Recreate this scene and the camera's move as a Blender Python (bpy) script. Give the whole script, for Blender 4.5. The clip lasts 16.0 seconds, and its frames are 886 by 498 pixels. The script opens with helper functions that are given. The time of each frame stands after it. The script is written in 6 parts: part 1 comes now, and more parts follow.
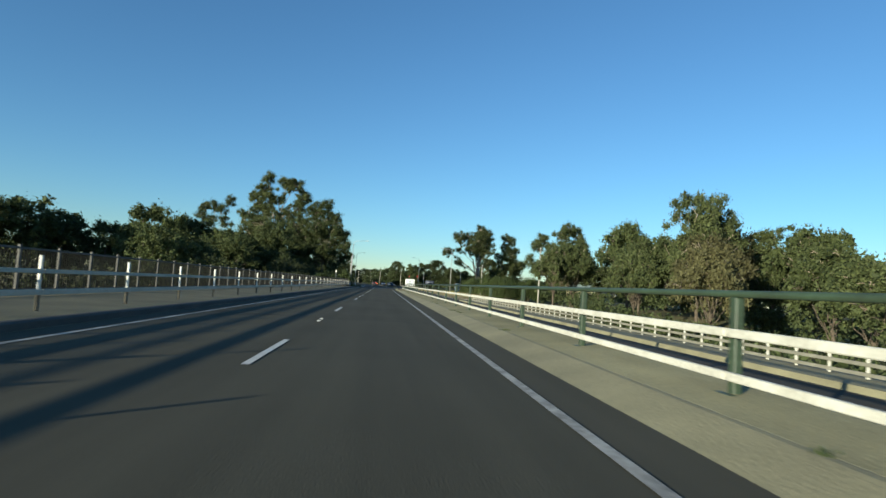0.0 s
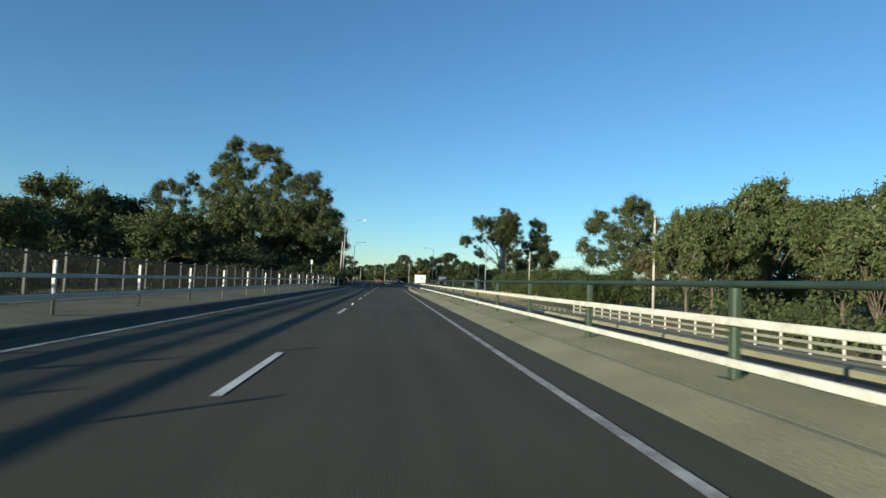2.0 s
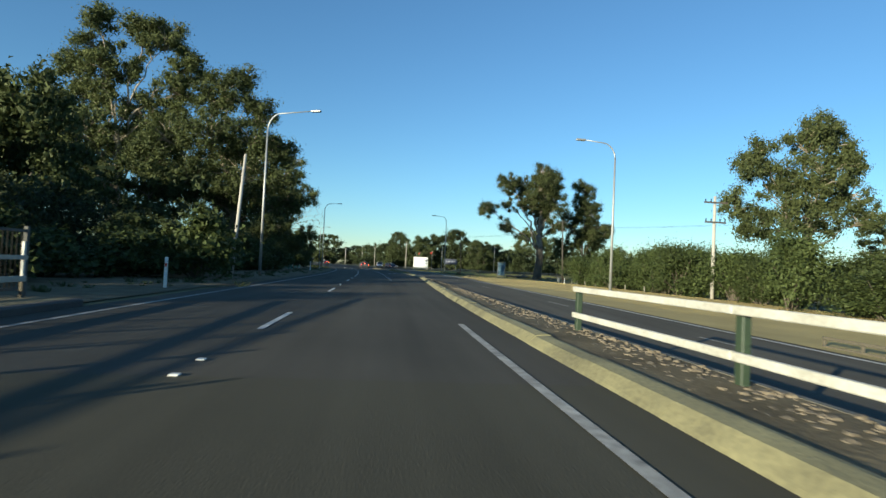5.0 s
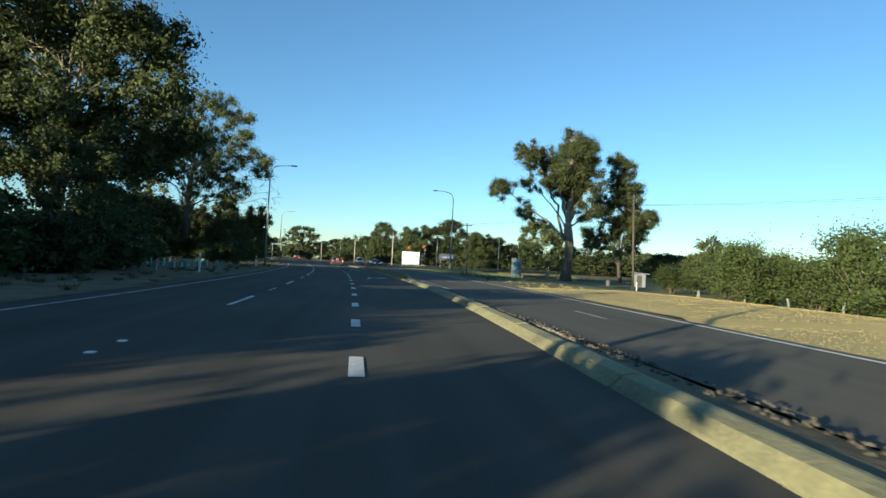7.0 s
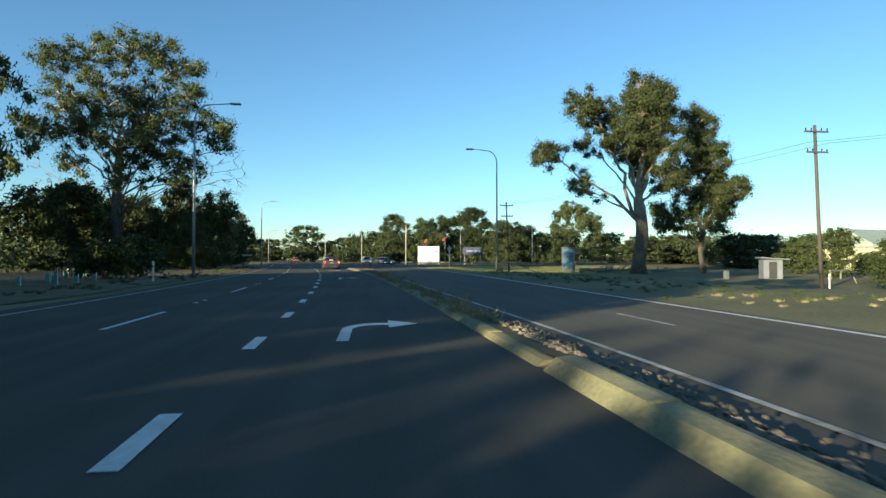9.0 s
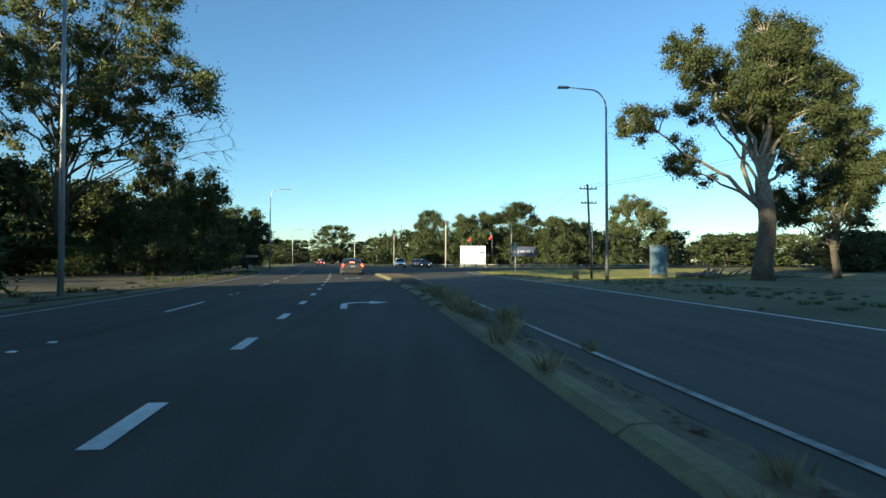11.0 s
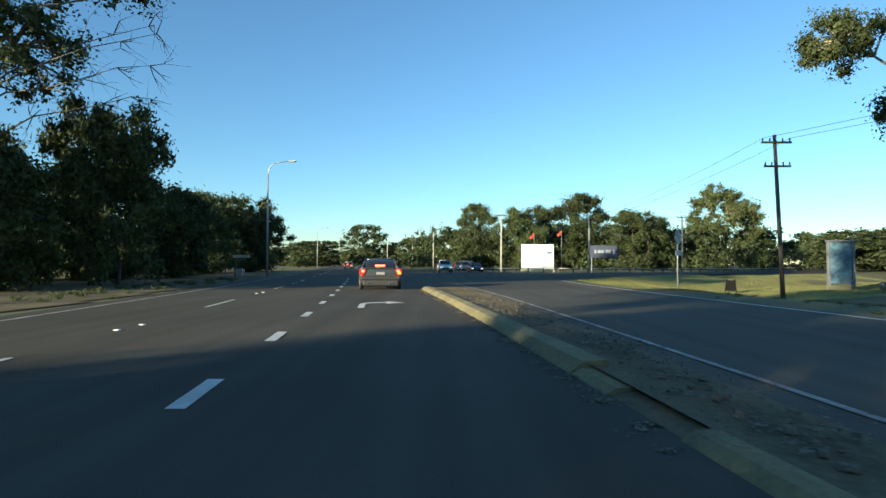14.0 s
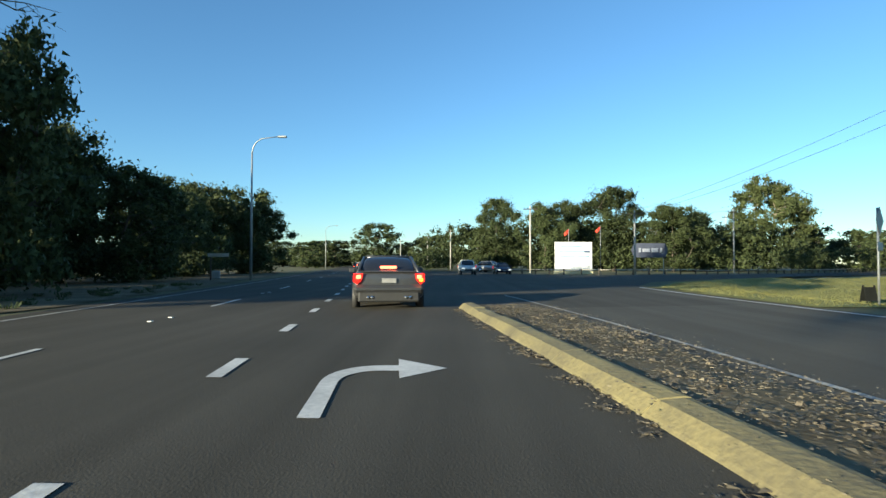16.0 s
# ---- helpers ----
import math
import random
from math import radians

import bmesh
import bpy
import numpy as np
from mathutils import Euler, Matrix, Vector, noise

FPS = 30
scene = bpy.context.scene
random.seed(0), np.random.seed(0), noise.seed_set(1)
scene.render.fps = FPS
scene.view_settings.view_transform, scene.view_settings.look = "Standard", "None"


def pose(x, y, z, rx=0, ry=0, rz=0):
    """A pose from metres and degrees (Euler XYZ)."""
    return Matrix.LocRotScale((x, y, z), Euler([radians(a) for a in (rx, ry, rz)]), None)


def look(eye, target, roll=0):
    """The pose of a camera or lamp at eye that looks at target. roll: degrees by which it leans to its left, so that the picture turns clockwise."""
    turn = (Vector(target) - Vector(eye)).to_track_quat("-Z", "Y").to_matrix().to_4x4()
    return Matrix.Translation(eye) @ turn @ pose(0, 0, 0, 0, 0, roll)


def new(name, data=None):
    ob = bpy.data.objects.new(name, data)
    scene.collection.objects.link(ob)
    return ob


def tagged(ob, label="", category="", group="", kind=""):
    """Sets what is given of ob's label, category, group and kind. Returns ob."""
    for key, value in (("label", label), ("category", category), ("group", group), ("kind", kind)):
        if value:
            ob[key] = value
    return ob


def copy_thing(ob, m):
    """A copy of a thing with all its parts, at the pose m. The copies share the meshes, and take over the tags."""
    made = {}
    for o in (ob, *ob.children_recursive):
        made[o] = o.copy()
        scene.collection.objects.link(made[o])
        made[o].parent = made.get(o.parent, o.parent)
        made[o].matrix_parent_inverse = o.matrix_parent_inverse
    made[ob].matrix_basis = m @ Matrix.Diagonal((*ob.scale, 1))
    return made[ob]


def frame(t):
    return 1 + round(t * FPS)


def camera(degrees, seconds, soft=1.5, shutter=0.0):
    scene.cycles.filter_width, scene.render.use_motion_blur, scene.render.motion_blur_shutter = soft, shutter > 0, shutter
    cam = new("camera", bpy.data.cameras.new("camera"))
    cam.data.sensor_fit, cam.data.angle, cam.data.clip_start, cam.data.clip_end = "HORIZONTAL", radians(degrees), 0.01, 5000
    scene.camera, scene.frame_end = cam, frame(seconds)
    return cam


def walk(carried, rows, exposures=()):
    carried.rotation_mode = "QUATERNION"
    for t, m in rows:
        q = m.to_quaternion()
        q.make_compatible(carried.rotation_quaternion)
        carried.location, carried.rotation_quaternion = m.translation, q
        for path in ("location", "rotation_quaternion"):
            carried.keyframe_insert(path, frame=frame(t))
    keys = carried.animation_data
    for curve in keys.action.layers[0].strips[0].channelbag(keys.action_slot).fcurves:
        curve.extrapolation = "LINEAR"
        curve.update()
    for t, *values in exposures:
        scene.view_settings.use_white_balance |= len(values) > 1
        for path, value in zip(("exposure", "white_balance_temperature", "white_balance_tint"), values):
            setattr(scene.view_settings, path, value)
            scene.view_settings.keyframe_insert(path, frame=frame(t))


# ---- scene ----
cam = camera(75.64, 16.0, shutter=0.1)
EYE = 1.183
# seconds, x, y, yaw, pitch, roll
ROWS = [
    (0.0, 0.000, 0.000, -6.01, 3.81, -3.69),
    (0.5, -0.210, 11.207, -5.93, 3.61, -3.35),
    (1.0, -0.164, 22.421, -5.69, 3.50, -2.70),
    (1.5, -0.078, 33.625, -5.53, 3.38, -2.56),
    (2.0, -0.144, 44.885, -5.49, 3.38, -2.52),
    (2.5, -0.244, 56.135, -5.49, 3.18, -2.71),
    (3.0, -0.315, 67.171, -5.48, 2.90, -2.58),
    (3.5, -0.314, 77.745, -5.53, 2.77, -2.31),
    (4.0, -0.232, 87.644, -5.63, 2.50, -2.12),
    (4.5, -0.021, 96.775, -5.91, 2.04, -2.35),
    (7.0, 1.079, 143.163, -7.98, 1.52, -2.90),
    (7.5, 1.407, 150.962, -7.92, 1.31, -2.21),
    (8.0, 1.704, 158.368, -7.73, 1.13, -1.05),
    (8.5, 1.903, 165.278, -7.39, 1.02, -0.25),
    (9.0, 1.982, 171.839, -6.80, 1.05, -0.03),
    (11.5, 1.240, 196.509, -2.81, 1.30, -0.03),
    (12.0, 0.957, 200.608, -2.14, 1.35, -0.06),
    (12.5, 0.675, 204.317, -1.66, 1.37, -0.03),
    (13.0, 0.280, 208.440, -1.13, 1.45, -0.08),
    (13.5, -0.108, 212.136, -0.75, 1.49, -0.05),
    (14.0, -0.479, 215.817, -0.30, 1.52, -0.08),
    (14.5, -0.805, 218.945, 0.08, 1.51, -0.03),
    (15.0, -1.098, 221.970, 0.51, 1.53, -0.09),
    (15.5, -1.306, 224.526, 0.73, 1.56, -0.07),
    (16.0, -1.499, 226.810, 1.00, 1.58, -0.07),
]
EXPOSURES = [(0.0, 1.0, 6500, 1), (4.5, 1.1, 6700, 1), (7.0, 1.4, 7000, 1), (9.0, 1.55, 7200, 1), (12.5, 1.59, 7250, 1), (14.5, 1.57, 7000, 1), (16.0, 1.5, 6750, 1)]
walk(cam, [(t, pose(x, y, EYE, 90 + pitch, roll, yaw)) for t, x, y, yaw, pitch, roll in ROWS], EXPOSURES)

# ---- light ----
SUN_EL, SUN_AZ = 9.2, 226.5   # degrees; azimuth clockwise from +y
world = bpy.data.worlds.new("world")
scene.world = world
world.use_nodes = True
wn = world.node_tree.nodes
sky = wn.new("ShaderNodeTexSky")
sky.sky_type = "NISHITA"
sky.sun_disc = False
sky.sun_elevation = radians(SUN_EL)
sky.sun_rotation = radians(SUN_AZ)
sky.air_density, sky.dust_density, sky.ozone_density = 1.0, 0.0, 4.5
bg = wn["Background"]
bg.inputs["Strength"].default_value = 0.1
world.node_tree.links.new(sky.outputs["Color"], bg.inputs["Color"])
sun_data = bpy.data.lights.new("sun", "SUN")
sun_data.energy, sun_data.angle, sun_data.color = 4.6, radians(0.53), (1.0, 0.905, 0.72)
sun = new("sun", sun_data)
se, sa = radians(SUN_EL), radians(SUN_AZ)
sun_dir = Vector((math.sin(sa) * math.cos(se), math.cos(sa) * math.cos(se), math.sin(se)))
sun.matrix_world = look((sun_dir * 300)[:], (0, 0, 0))


# ---- materials ----
def node_mat(name):
    m = bpy.data.materials.new(name)
    m.use_nodes = True
    return m, m.node_tree.nodes, m.node_tree.links, m.node_tree.nodes["Principled BSDF"]


def mat(name, a, b=None, rough=0.7, metal=0.0, fine=40.0, coarse=1.5, bump=0.2, spec=0.5, vary=0.0):
    """Two tones mixed by coarse and fine noise in object space, with relief."""
    m, n, l, p = node_mat(name)
    b = b or tuple(c * 0.8 for c in a)
    co = n.new("ShaderNodeTexCoord")
    n1, n2 = n.new("ShaderNodeTexNoise"), n.new("ShaderNodeTexNoise")
    n1.inputs["Scale"].default_value, n2.inputs["Scale"].default_value = coarse, fine
    n1.inputs["Detail"].default_value, n2.inputs["Detail"].default_value = 5, 4
    l.new(co.outputs["Object"], n1.inputs["Vector"])
    l.new(co.outputs["Object"], n2.inputs["Vector"])
    add = n.new("ShaderNodeMath")
    add.operation = "MULTIPLY_ADD"
    add.inputs[1].default_value, add.inputs[2].default_value = 0.45, 0.0
    l.new(n2.outputs["Fac"], add.inputs[0])
    sub = n.new("ShaderNodeMath")
    sub.operation = "MULTIPLY_ADD"
    sub.inputs[1].default_value = 0.75
    l.new(n1.outputs["Fac"], sub.inputs[0])
    l.new(add.outputs[0], sub.inputs[2])
    ramp = n.new("ShaderNodeValToRGB")
    ramp.color_ramp.elements[0].position, ramp.color_ramp.elements[1].position = 0.42, 0.78
    ramp.color_ramp.elements[0].color, ramp.color_ramp.elements[1].color = (*b, 1), (*a, 1)
    l.new(sub.outputs[0], ramp.inputs["Fac"])
    out = ramp.outputs["Color"]
    if vary:
        oi = n.new("ShaderNodeObjectInfo")
        hsv = n.new("ShaderNodeHueSaturation")
        mr = n.new("ShaderNodeMapRange")
        mr.inputs["To Min"].default_value, mr.inputs["To Max"].default_value = 1 - vary, 1 + vary
        l.new(oi.outputs["Random"], mr.inputs["Value"])
        l.new(mr.outputs[0], hsv.inputs["Value"])
        l.new(out, hsv.inputs["Color"])
        out = hsv.outputs["Color"]
    l.new(out, p.inputs["Base Color"])
    p.inputs["Roughness"].default_value, p.inputs["Metallic"].default_value = rough, metal
    p.inputs["Specular IOR Level"].default_value = spec
    if bump:
        bn = n.new("ShaderNodeBump")
        bn.inputs["Strength"].default_value, bn.inputs["Distance"].default_value = bump, 0.02
        l.new(n2.outputs["Fac"], bn.inputs["Height"])
        l.new(bn.outputs[0], p.inputs["Normal"])
    return m


def road_mat(name, a, b):
    """Worn asphalt: stone grain, blotches, and streaks drawn out along the road."""
    m, n, l, p = node_mat(name)
    co = n.new("ShaderNodeTexCoord")
    mp = n.new("ShaderNodeMapping")
    mp.inputs["Scale"].default_value = (1.0, 0.035, 1.0)
    l.new(co.outputs["Object"], mp.inputs["Vector"])
    streak, blotch, grain = (n.new("ShaderNodeTexNoise") for _ in range(3))
    for t, s, d in ((streak, 1.6, 3), (blotch, 0.22, 5), (grain, 55.0, 3)):
        t.inputs["Scale"].default_value, t.inputs["Detail"].default_value = s, d
    l.new(mp.outputs[0], streak.inputs["Vector"])
    for t in (blotch, grain):
        l.new(co.outputs["Object"], t.inputs["Vector"])
    total = None
    for t, k in ((streak, 0.45), (blotch, 0.35), (grain, 0.3)):
        q = n.new("ShaderNodeMath")
        q.operation = "MULTIPLY_ADD"
        q.inputs[1].default_value = k
        l.new(t.outputs["Fac"], q.inputs[0])
        if total:
            l.new(total.outputs[0], q.inputs[2])
        else:
            q.inputs[2].default_value = 0.0
        total = q
    ramp = n.new("ShaderNodeValToRGB")
    ramp.color_ramp.elements[0].position, ramp.color_ramp.elements[1].position = 0.4, 0.72
    ramp.color_ramp.elements[0].color, ramp.color_ramp.elements[1].color = (*b, 1), (*a, 1)
    l.new(total.outputs[0], ramp.inputs["Fac"])
    l.new(ramp.outputs["Color"], p.inputs["Base Color"])
    p.inputs["Roughness"].default_value = 0.9
    p.inputs["Specular IOR Level"].default_value = 0.12
    bn = n.new("ShaderNodeBump")
    bn.inputs["Strength"].default_value, bn.inputs["Distance"].default_value = 0.35, 0.01
    l.new(grain.outputs["Fac"], bn.inputs["Height"])
    l.new(bn.outputs[0], p.inputs["Normal"])
    return m


def gum_bark():
    """Rough dark bark on the lower trunk, smooth pale bark on the limbs."""
    m, n, l, p = node_mat("gum_bark")
    co, sep = n.new("ShaderNodeTexCoord"), n.new("ShaderNodeSeparateXYZ")
    l.new(co.outputs["Object"], sep.inputs[0])
    n1, n2 = n.new("ShaderNodeTexNoise"), n.new("ShaderNodeTexNoise")
    n1.inputs["Scale"].default_value, n2.inputs["Scale"].default_value = 0.5, 5.0
    n2.inputs["Detail"].default_value = 6.0
    l.new(co.outputs["Object"], n1.inputs["Vector"])
    l.new(co.outputs["Object"], n2.inputs["Vector"])
    h = n.new("ShaderNodeMath")
    h.operation = "MULTIPLY_ADD"
    h.inputs[1].default_value = 9.0
    l.new(n1.outputs["Fac"], h.inputs[0])
    l.new(sep.outputs["Z"], h.inputs[2])
    mr = n.new("ShaderNodeMapRange")
    mr.inputs["From Min"].default_value, mr.inputs["From Max"].default_value = 11.5, 17.0
    l.new(h.outputs[0], mr.inputs["Value"])
    lo, hi, mx = n.new("ShaderNodeValToRGB"), n.new("ShaderNodeValToRGB"), n.new("ShaderNodeMix")
    for r, c0, c1 in ((lo, (0.045, 0.036, 0.026), (0.13, 0.10, 0.07)), (hi, (0.14, 0.11, 0.08), (0.36, 0.31, 0.235))):
        r.color_ramp.elements[0].position, r.color_ramp.elements[1].position = 0.3, 0.7
        r.color_ramp.elements[0].color, r.color_ramp.elements[1].color = (*c0, 1), (*c1, 1)
        l.new(n2.outputs["Fac"], r.inputs["Fac"])
    mx.data_type = "RGBA"
    l.new(mr.outputs[0], mx.inputs[0])
    l.new(lo.outputs["Color"], mx.inputs[6])
    l.new(hi.outputs["Color"], mx.inputs[7])
    l.new(mx.outputs[2], p.inputs["Base Color"])
    p.inputs["Roughness"].default_value = 0.85
    bn = n.new("ShaderNodeBump")
    bn.inputs["Strength"].default_value, bn.inputs["Distance"].default_value = 0.6, 0.08
    l.new(n2.outputs["Fac"], bn.inputs["Height"])
    l.new(bn.outputs[0], p.inputs["Normal"])
    return m


def leaf_mat(name, dark, light, glow=0.25):
    """Leaves: a tone for each leaf, a drift over the crown and some light let through."""
    m, n, l, p = node_mat(name)
    geo, oi, co = n.new("ShaderNodeNewGeometry"), n.new("ShaderNodeObjectInfo"), n.new("ShaderNodeTexCoord")
    ns = n.new("ShaderNodeTexNoise")
    ns.inputs["Scale"].default_value = 0.35
    l.new(co.outputs["Object"], ns.inputs["Vector"])
    a1 = n.new("ShaderNodeMath")
    a1.operation = "MULTIPLY_ADD"
    a1.inputs[1].default_value = 0.55
    l.new(geo.outputs["Random Per Island"], a1.inputs[0])
    a2 = n.new("ShaderNodeMath")
    a2.operation = "MULTIPLY"
    a2.inputs[1].default_value = 0.6
    l.new(ns.outputs["Fac"], a2.inputs[0])
    l.new(a2.outputs[0], a1.inputs[2])
    ramp = n.new("ShaderNodeValToRGB")
    ramp.color_ramp.elements[0].position, ramp.color_ramp.elements[1].position = 0.2, 0.85
    ramp.color_ramp.elements[0].color, ramp.color_ramp.elements[1].color = (*dark, 1), (*light, 1)
    l.new(a1.outputs[0], ramp.inputs["Fac"])
    hsv = n.new("ShaderNodeHueSaturation")
    mr = n.new("ShaderNodeMapRange")
    mr.inputs["To Min"].default_value, mr.inputs["To Max"].default_value = 0.8, 1.2
    l.new(oi.outputs["Random"], mr.inputs["Value"])
    l.new(mr.outputs[0], hsv.inputs["Value"])
    l.new(ramp.outputs["Color"], hsv.inputs["Color"])
    l.new(hsv.outputs["Color"], p.inputs["Base Color"])
    p.inputs["Roughness"].default_value = 0.6
    p.inputs["Specular IOR Level"].default_value = 0.18
    tr = n.new("ShaderNodeBsdfTranslucent")
    l.new(hsv.outputs["Color"], tr.inputs["Color"])
    mix = n.new("ShaderNodeMixShader")
    mix.inputs[0].default_value = glow
    l.new(p.outputs[0], mix.inputs[1])
    l.new(tr.outputs[0], mix.inputs[2])
    l.new(mix.outputs[0], n["Material Output"].inputs["Surface"])
    return m


M = dict(
    asphalt=road_mat("asphalt", (0.099, 0.090, 0.073), (0.057, 0.052, 0.042)),
    asphalt_old=road_mat("asphalt_old", (0.094, 0.086, 0.062), (0.059, 0.054, 0.039)),
    asphalt_pale=road_mat("asphalt_pale", (0.122, 0.112, 0.091), (0.076, 0.069, 0.056)),
    old_wood=mat("old_wood", (0.24, 0.23, 0.185), (0.14, 0.135, 0.105), 0.85, fine=20, coarse=1.5, bump=0.4),
    yellow_kerb=mat("yellow_kerb", (0.25, 0.21, 0.095), (0.12, 0.105, 0.062), 0.9, fine=16, coarse=0.9, bump=0.6),
    concrete=mat("concrete", (0.258, 0.237, 0.142), (0.155, 0.142, 0.086), 0.9, fine=25, coarse=0.6, bump=0.4),
    path=mat("path", (0.189, 0.162, 0.083), (0.104, 0.087, 0.045), 0.95, fine=20, coarse=0.5, bump=0.4),
    # concrete's hue made lighter, in place of more sun on the flat top
    walkway=mat("walkway", (0.35, 0.32, 0.195), (0.21, 0.192, 0.115), 0.95, fine=22, coarse=0.4, bump=0.4, spec=0.1),
    kerb=mat("kerb", (0.273, 0.251, 0.132), (0.106, 0.099, 0.058), 0.9, fine=20, coarse=0.9, bump=0.5),
    # kerb concrete with the shade on its face put into the colour
    shaded_kerb=mat("shaded_kerb", (0.085, 0.078, 0.07), (0.05, 0.046, 0.042), 0.9, fine=18, coarse=0.8, bump=0.5),
    dirty_kerb=mat("dirty_kerb", (0.26, 0.23, 0.17), (0.13, 0.115, 0.085), 0.95, fine=14, coarse=1.1, bump=0.6),
    worn_paint=mat("worn_paint", (0.50, 0.48, 0.43), (0.14, 0.13, 0.115), 0.8, fine=9, coarse=1.6, bump=0.2),
    paint=mat("road_paint", (0.72, 0.70, 0.65), (0.42, 0.41, 0.38), 0.7, fine=14, coarse=1.2, bump=0.2),
    ground=mat("ground", (0.21, 0.185, 0.105), (0.095, 0.095, 0.05), 0.95, fine=9, coarse=0.12, bump=0.8, spec=0.1),
    dry_grass=mat("dry_grass", (0.475, 0.378, 0.176), (0.352, 0.282, 0.132), 0.95, fine=18, coarse=0.35, bump=0.8, spec=0.1),
    lawn=mat("lawn", (0.315, 0.289, 0.102), (0.187, 0.187, 0.068), 0.95, fine=16, coarse=0.3, bump=0.8, spec=0.1),
    dirt=mat("dirt", (0.207, 0.167, 0.104), (0.104, 0.084, 0.054), 0.95, fine=12, coarse=0.8, bump=0.8, spec=0.1),
    white_wood=mat("white_wood", (0.607, 0.598, 0.534), (0.331, 0.322, 0.276), 0.7, fine=22, coarse=1.1, bump=0.3),
    grey_wood=mat("grey_wood", (0.53, 0.485, 0.40), (0.34, 0.31, 0.25), 0.75, fine=18, coarse=0.8, bump=0.4),
    green_paint=mat("green_paint", (0.040, 0.068, 0.040), (0.024, 0.036, 0.022), 0.5, fine=22, coarse=1.5, bump=0.15),
    galv=mat("galvanised", (0.38, 0.39, 0.39), (0.27, 0.28, 0.28), 0.5, 0.5, fine=22, coarse=2.5, bump=0.1),
    dark_steel=mat("dark_steel", (0.013, 0.014, 0.013), (0.008, 0.0085, 0.008), 0.75, 0.0, fine=20, coarse=2, bump=0.1, spec=0.08),
    # pale and dark timber: sun and shade on the poles put into colour
    pole_sunlit=mat("pole_sunlit", (0.42, 0.40, 0.36), (0.30, 0.28, 0.25), 0.85, fine=16, coarse=1.2, bump=0.4),
    shaded_wood=mat("shaded_wood", (0.085, 0.072, 0.058), (0.045, 0.038, 0.032), 0.85, fine=16, coarse=1.2, bump=0.5),
    bark=mat("gum_bark", (0.24, 0.205, 0.16), (0.07, 0.058, 0.048), 0.85, fine=7, coarse=0.7, bump=0.5),
    dark_bark=mat("dark_bark", (0.13, 0.105, 0.08), (0.06, 0.05, 0.04), 0.9, fine=8, coarse=1.0, bump=0.6),
    gum=leaf_mat("gum_leaves", (0.028, 0.040, 0.017), (0.112, 0.132, 0.052), 0.34),
    dense=leaf_mat("dense_leaves", (0.026, 0.037, 0.014), (0.096, 0.117, 0.045), 0.3),
    shrub=leaf_mat("shrub_leaves", (0.022, 0.035, 0.012), (0.078, 0.101, 0.034)),
    # leaf tones darkened to stand in for deep shade in the scrub
    shaded_leaf=leaf_mat("shaded_leaves", (0.010, 0.016, 0.007), (0.042, 0.052, 0.021)),
    far=leaf_mat("far_leaves", (0.020, 0.030, 0.013), (0.078, 0.097, 0.039)),
)


# ---- builders ----
def part(name, bm, material, parent=None, label="", smooth=False):
    """Link a bmesh or a mesh as one object, under a thing where one is given."""
    if isinstance(bm, bmesh.types.BMesh):
        me = bpy.data.meshes.new(name)
        bm.to_mesh(me)
        bm.free()
    else:
        me = bm
    if material and not me.materials:
        me.materials.append(material)
    if smooth:
        me.polygons.foreach_set("use_smooth", [True] * len(me.polygons))
    ob = new(name, me)
    if parent:
        ob.parent = parent
    if label:
        tagged(ob, label)
    return ob


def thing(name, at, label, category, group="", kind="", rz=0.0):
    ob = new(name)
    ob.matrix_basis = pose(*at, 0, 0, rz)
    return tagged(ob, label, category, group, kind)


def add_box(bm, c, s, bevel=0.0, m=None):
    r = bmesh.ops.create_cube(bm, size=1, matrix=(m or Matrix()) @ Matrix.LocRotScale(c, None, s))
    if bevel:
        es = {e for v in r["verts"] for e in v.link_edges}
        bmesh.ops.bevel(bm, geom=list(es), offset=bevel, segments=1, affect="EDGES", profile=0.5)
    return bm


def box(c, s, bevel=0.0, m=None):
    return add_box(bmesh.new(), c, s, bevel, m)


def mesh_of(name, verts, faces, smooth=False):
    me = bpy.data.meshes.new(name)
    me.from_pydata([tuple(map(float, v)) for v in verts], [], faces)
    if smooth:
        me.polygons.foreach_set("use_smooth", [True] * len(me.polygons))
    return me


def tube_into(verts, faces, pts, radii, sides=6, cap=True):
    """Append a round tapered tube through pts."""
    pts = [Vector(p) for p in pts]
    base = len(verts)
    up = Vector((0.13, 0.31, 0.94))
    for i, p in enumerate(pts):
        d = (pts[min(i + 1, len(pts) - 1)] - pts[max(i - 1, 0)]).normalized()
        a = d.cross(up)
        if a.length < 0.1:
            a = d.cross(Vector((1, 0, 0)))
        a.normalize()
        b = d.cross(a)
        for k in range(sides):
            w = 2 * math.pi * k / sides
            verts.append(p + (a * math.cos(w) + b * math.sin(w)) * radii[i])
    for i in range(len(pts) - 1):
        for k in range(sides):
            q = base + i * sides
            faces.append((q + k, q + (k + 1) % sides, q + sides + (k + 1) % sides, q + sides + k))
    if cap:
        faces.append(tuple(range(base + (len(pts) - 1) * sides, base + len(pts) * sides)))
        faces.append(tuple(reversed(range(base, base + sides))))


def tube(name, pts, radii, sides=8):
    v, f = [], []
    tube_into(v, f, pts, radii, sides)
    return mesh_of(name, v, f, True)


def curve_of(pairs):
    """A smooth run of x along y through the given pairs."""
    ys, xs = [p[0] for p in pairs], [p[1] for p in pairs]

    def f(y):
        return float(sum(np.interp(y + d, ys, xs) for d in (-6, -3, 0, 3, 6)) / 5)
    return f


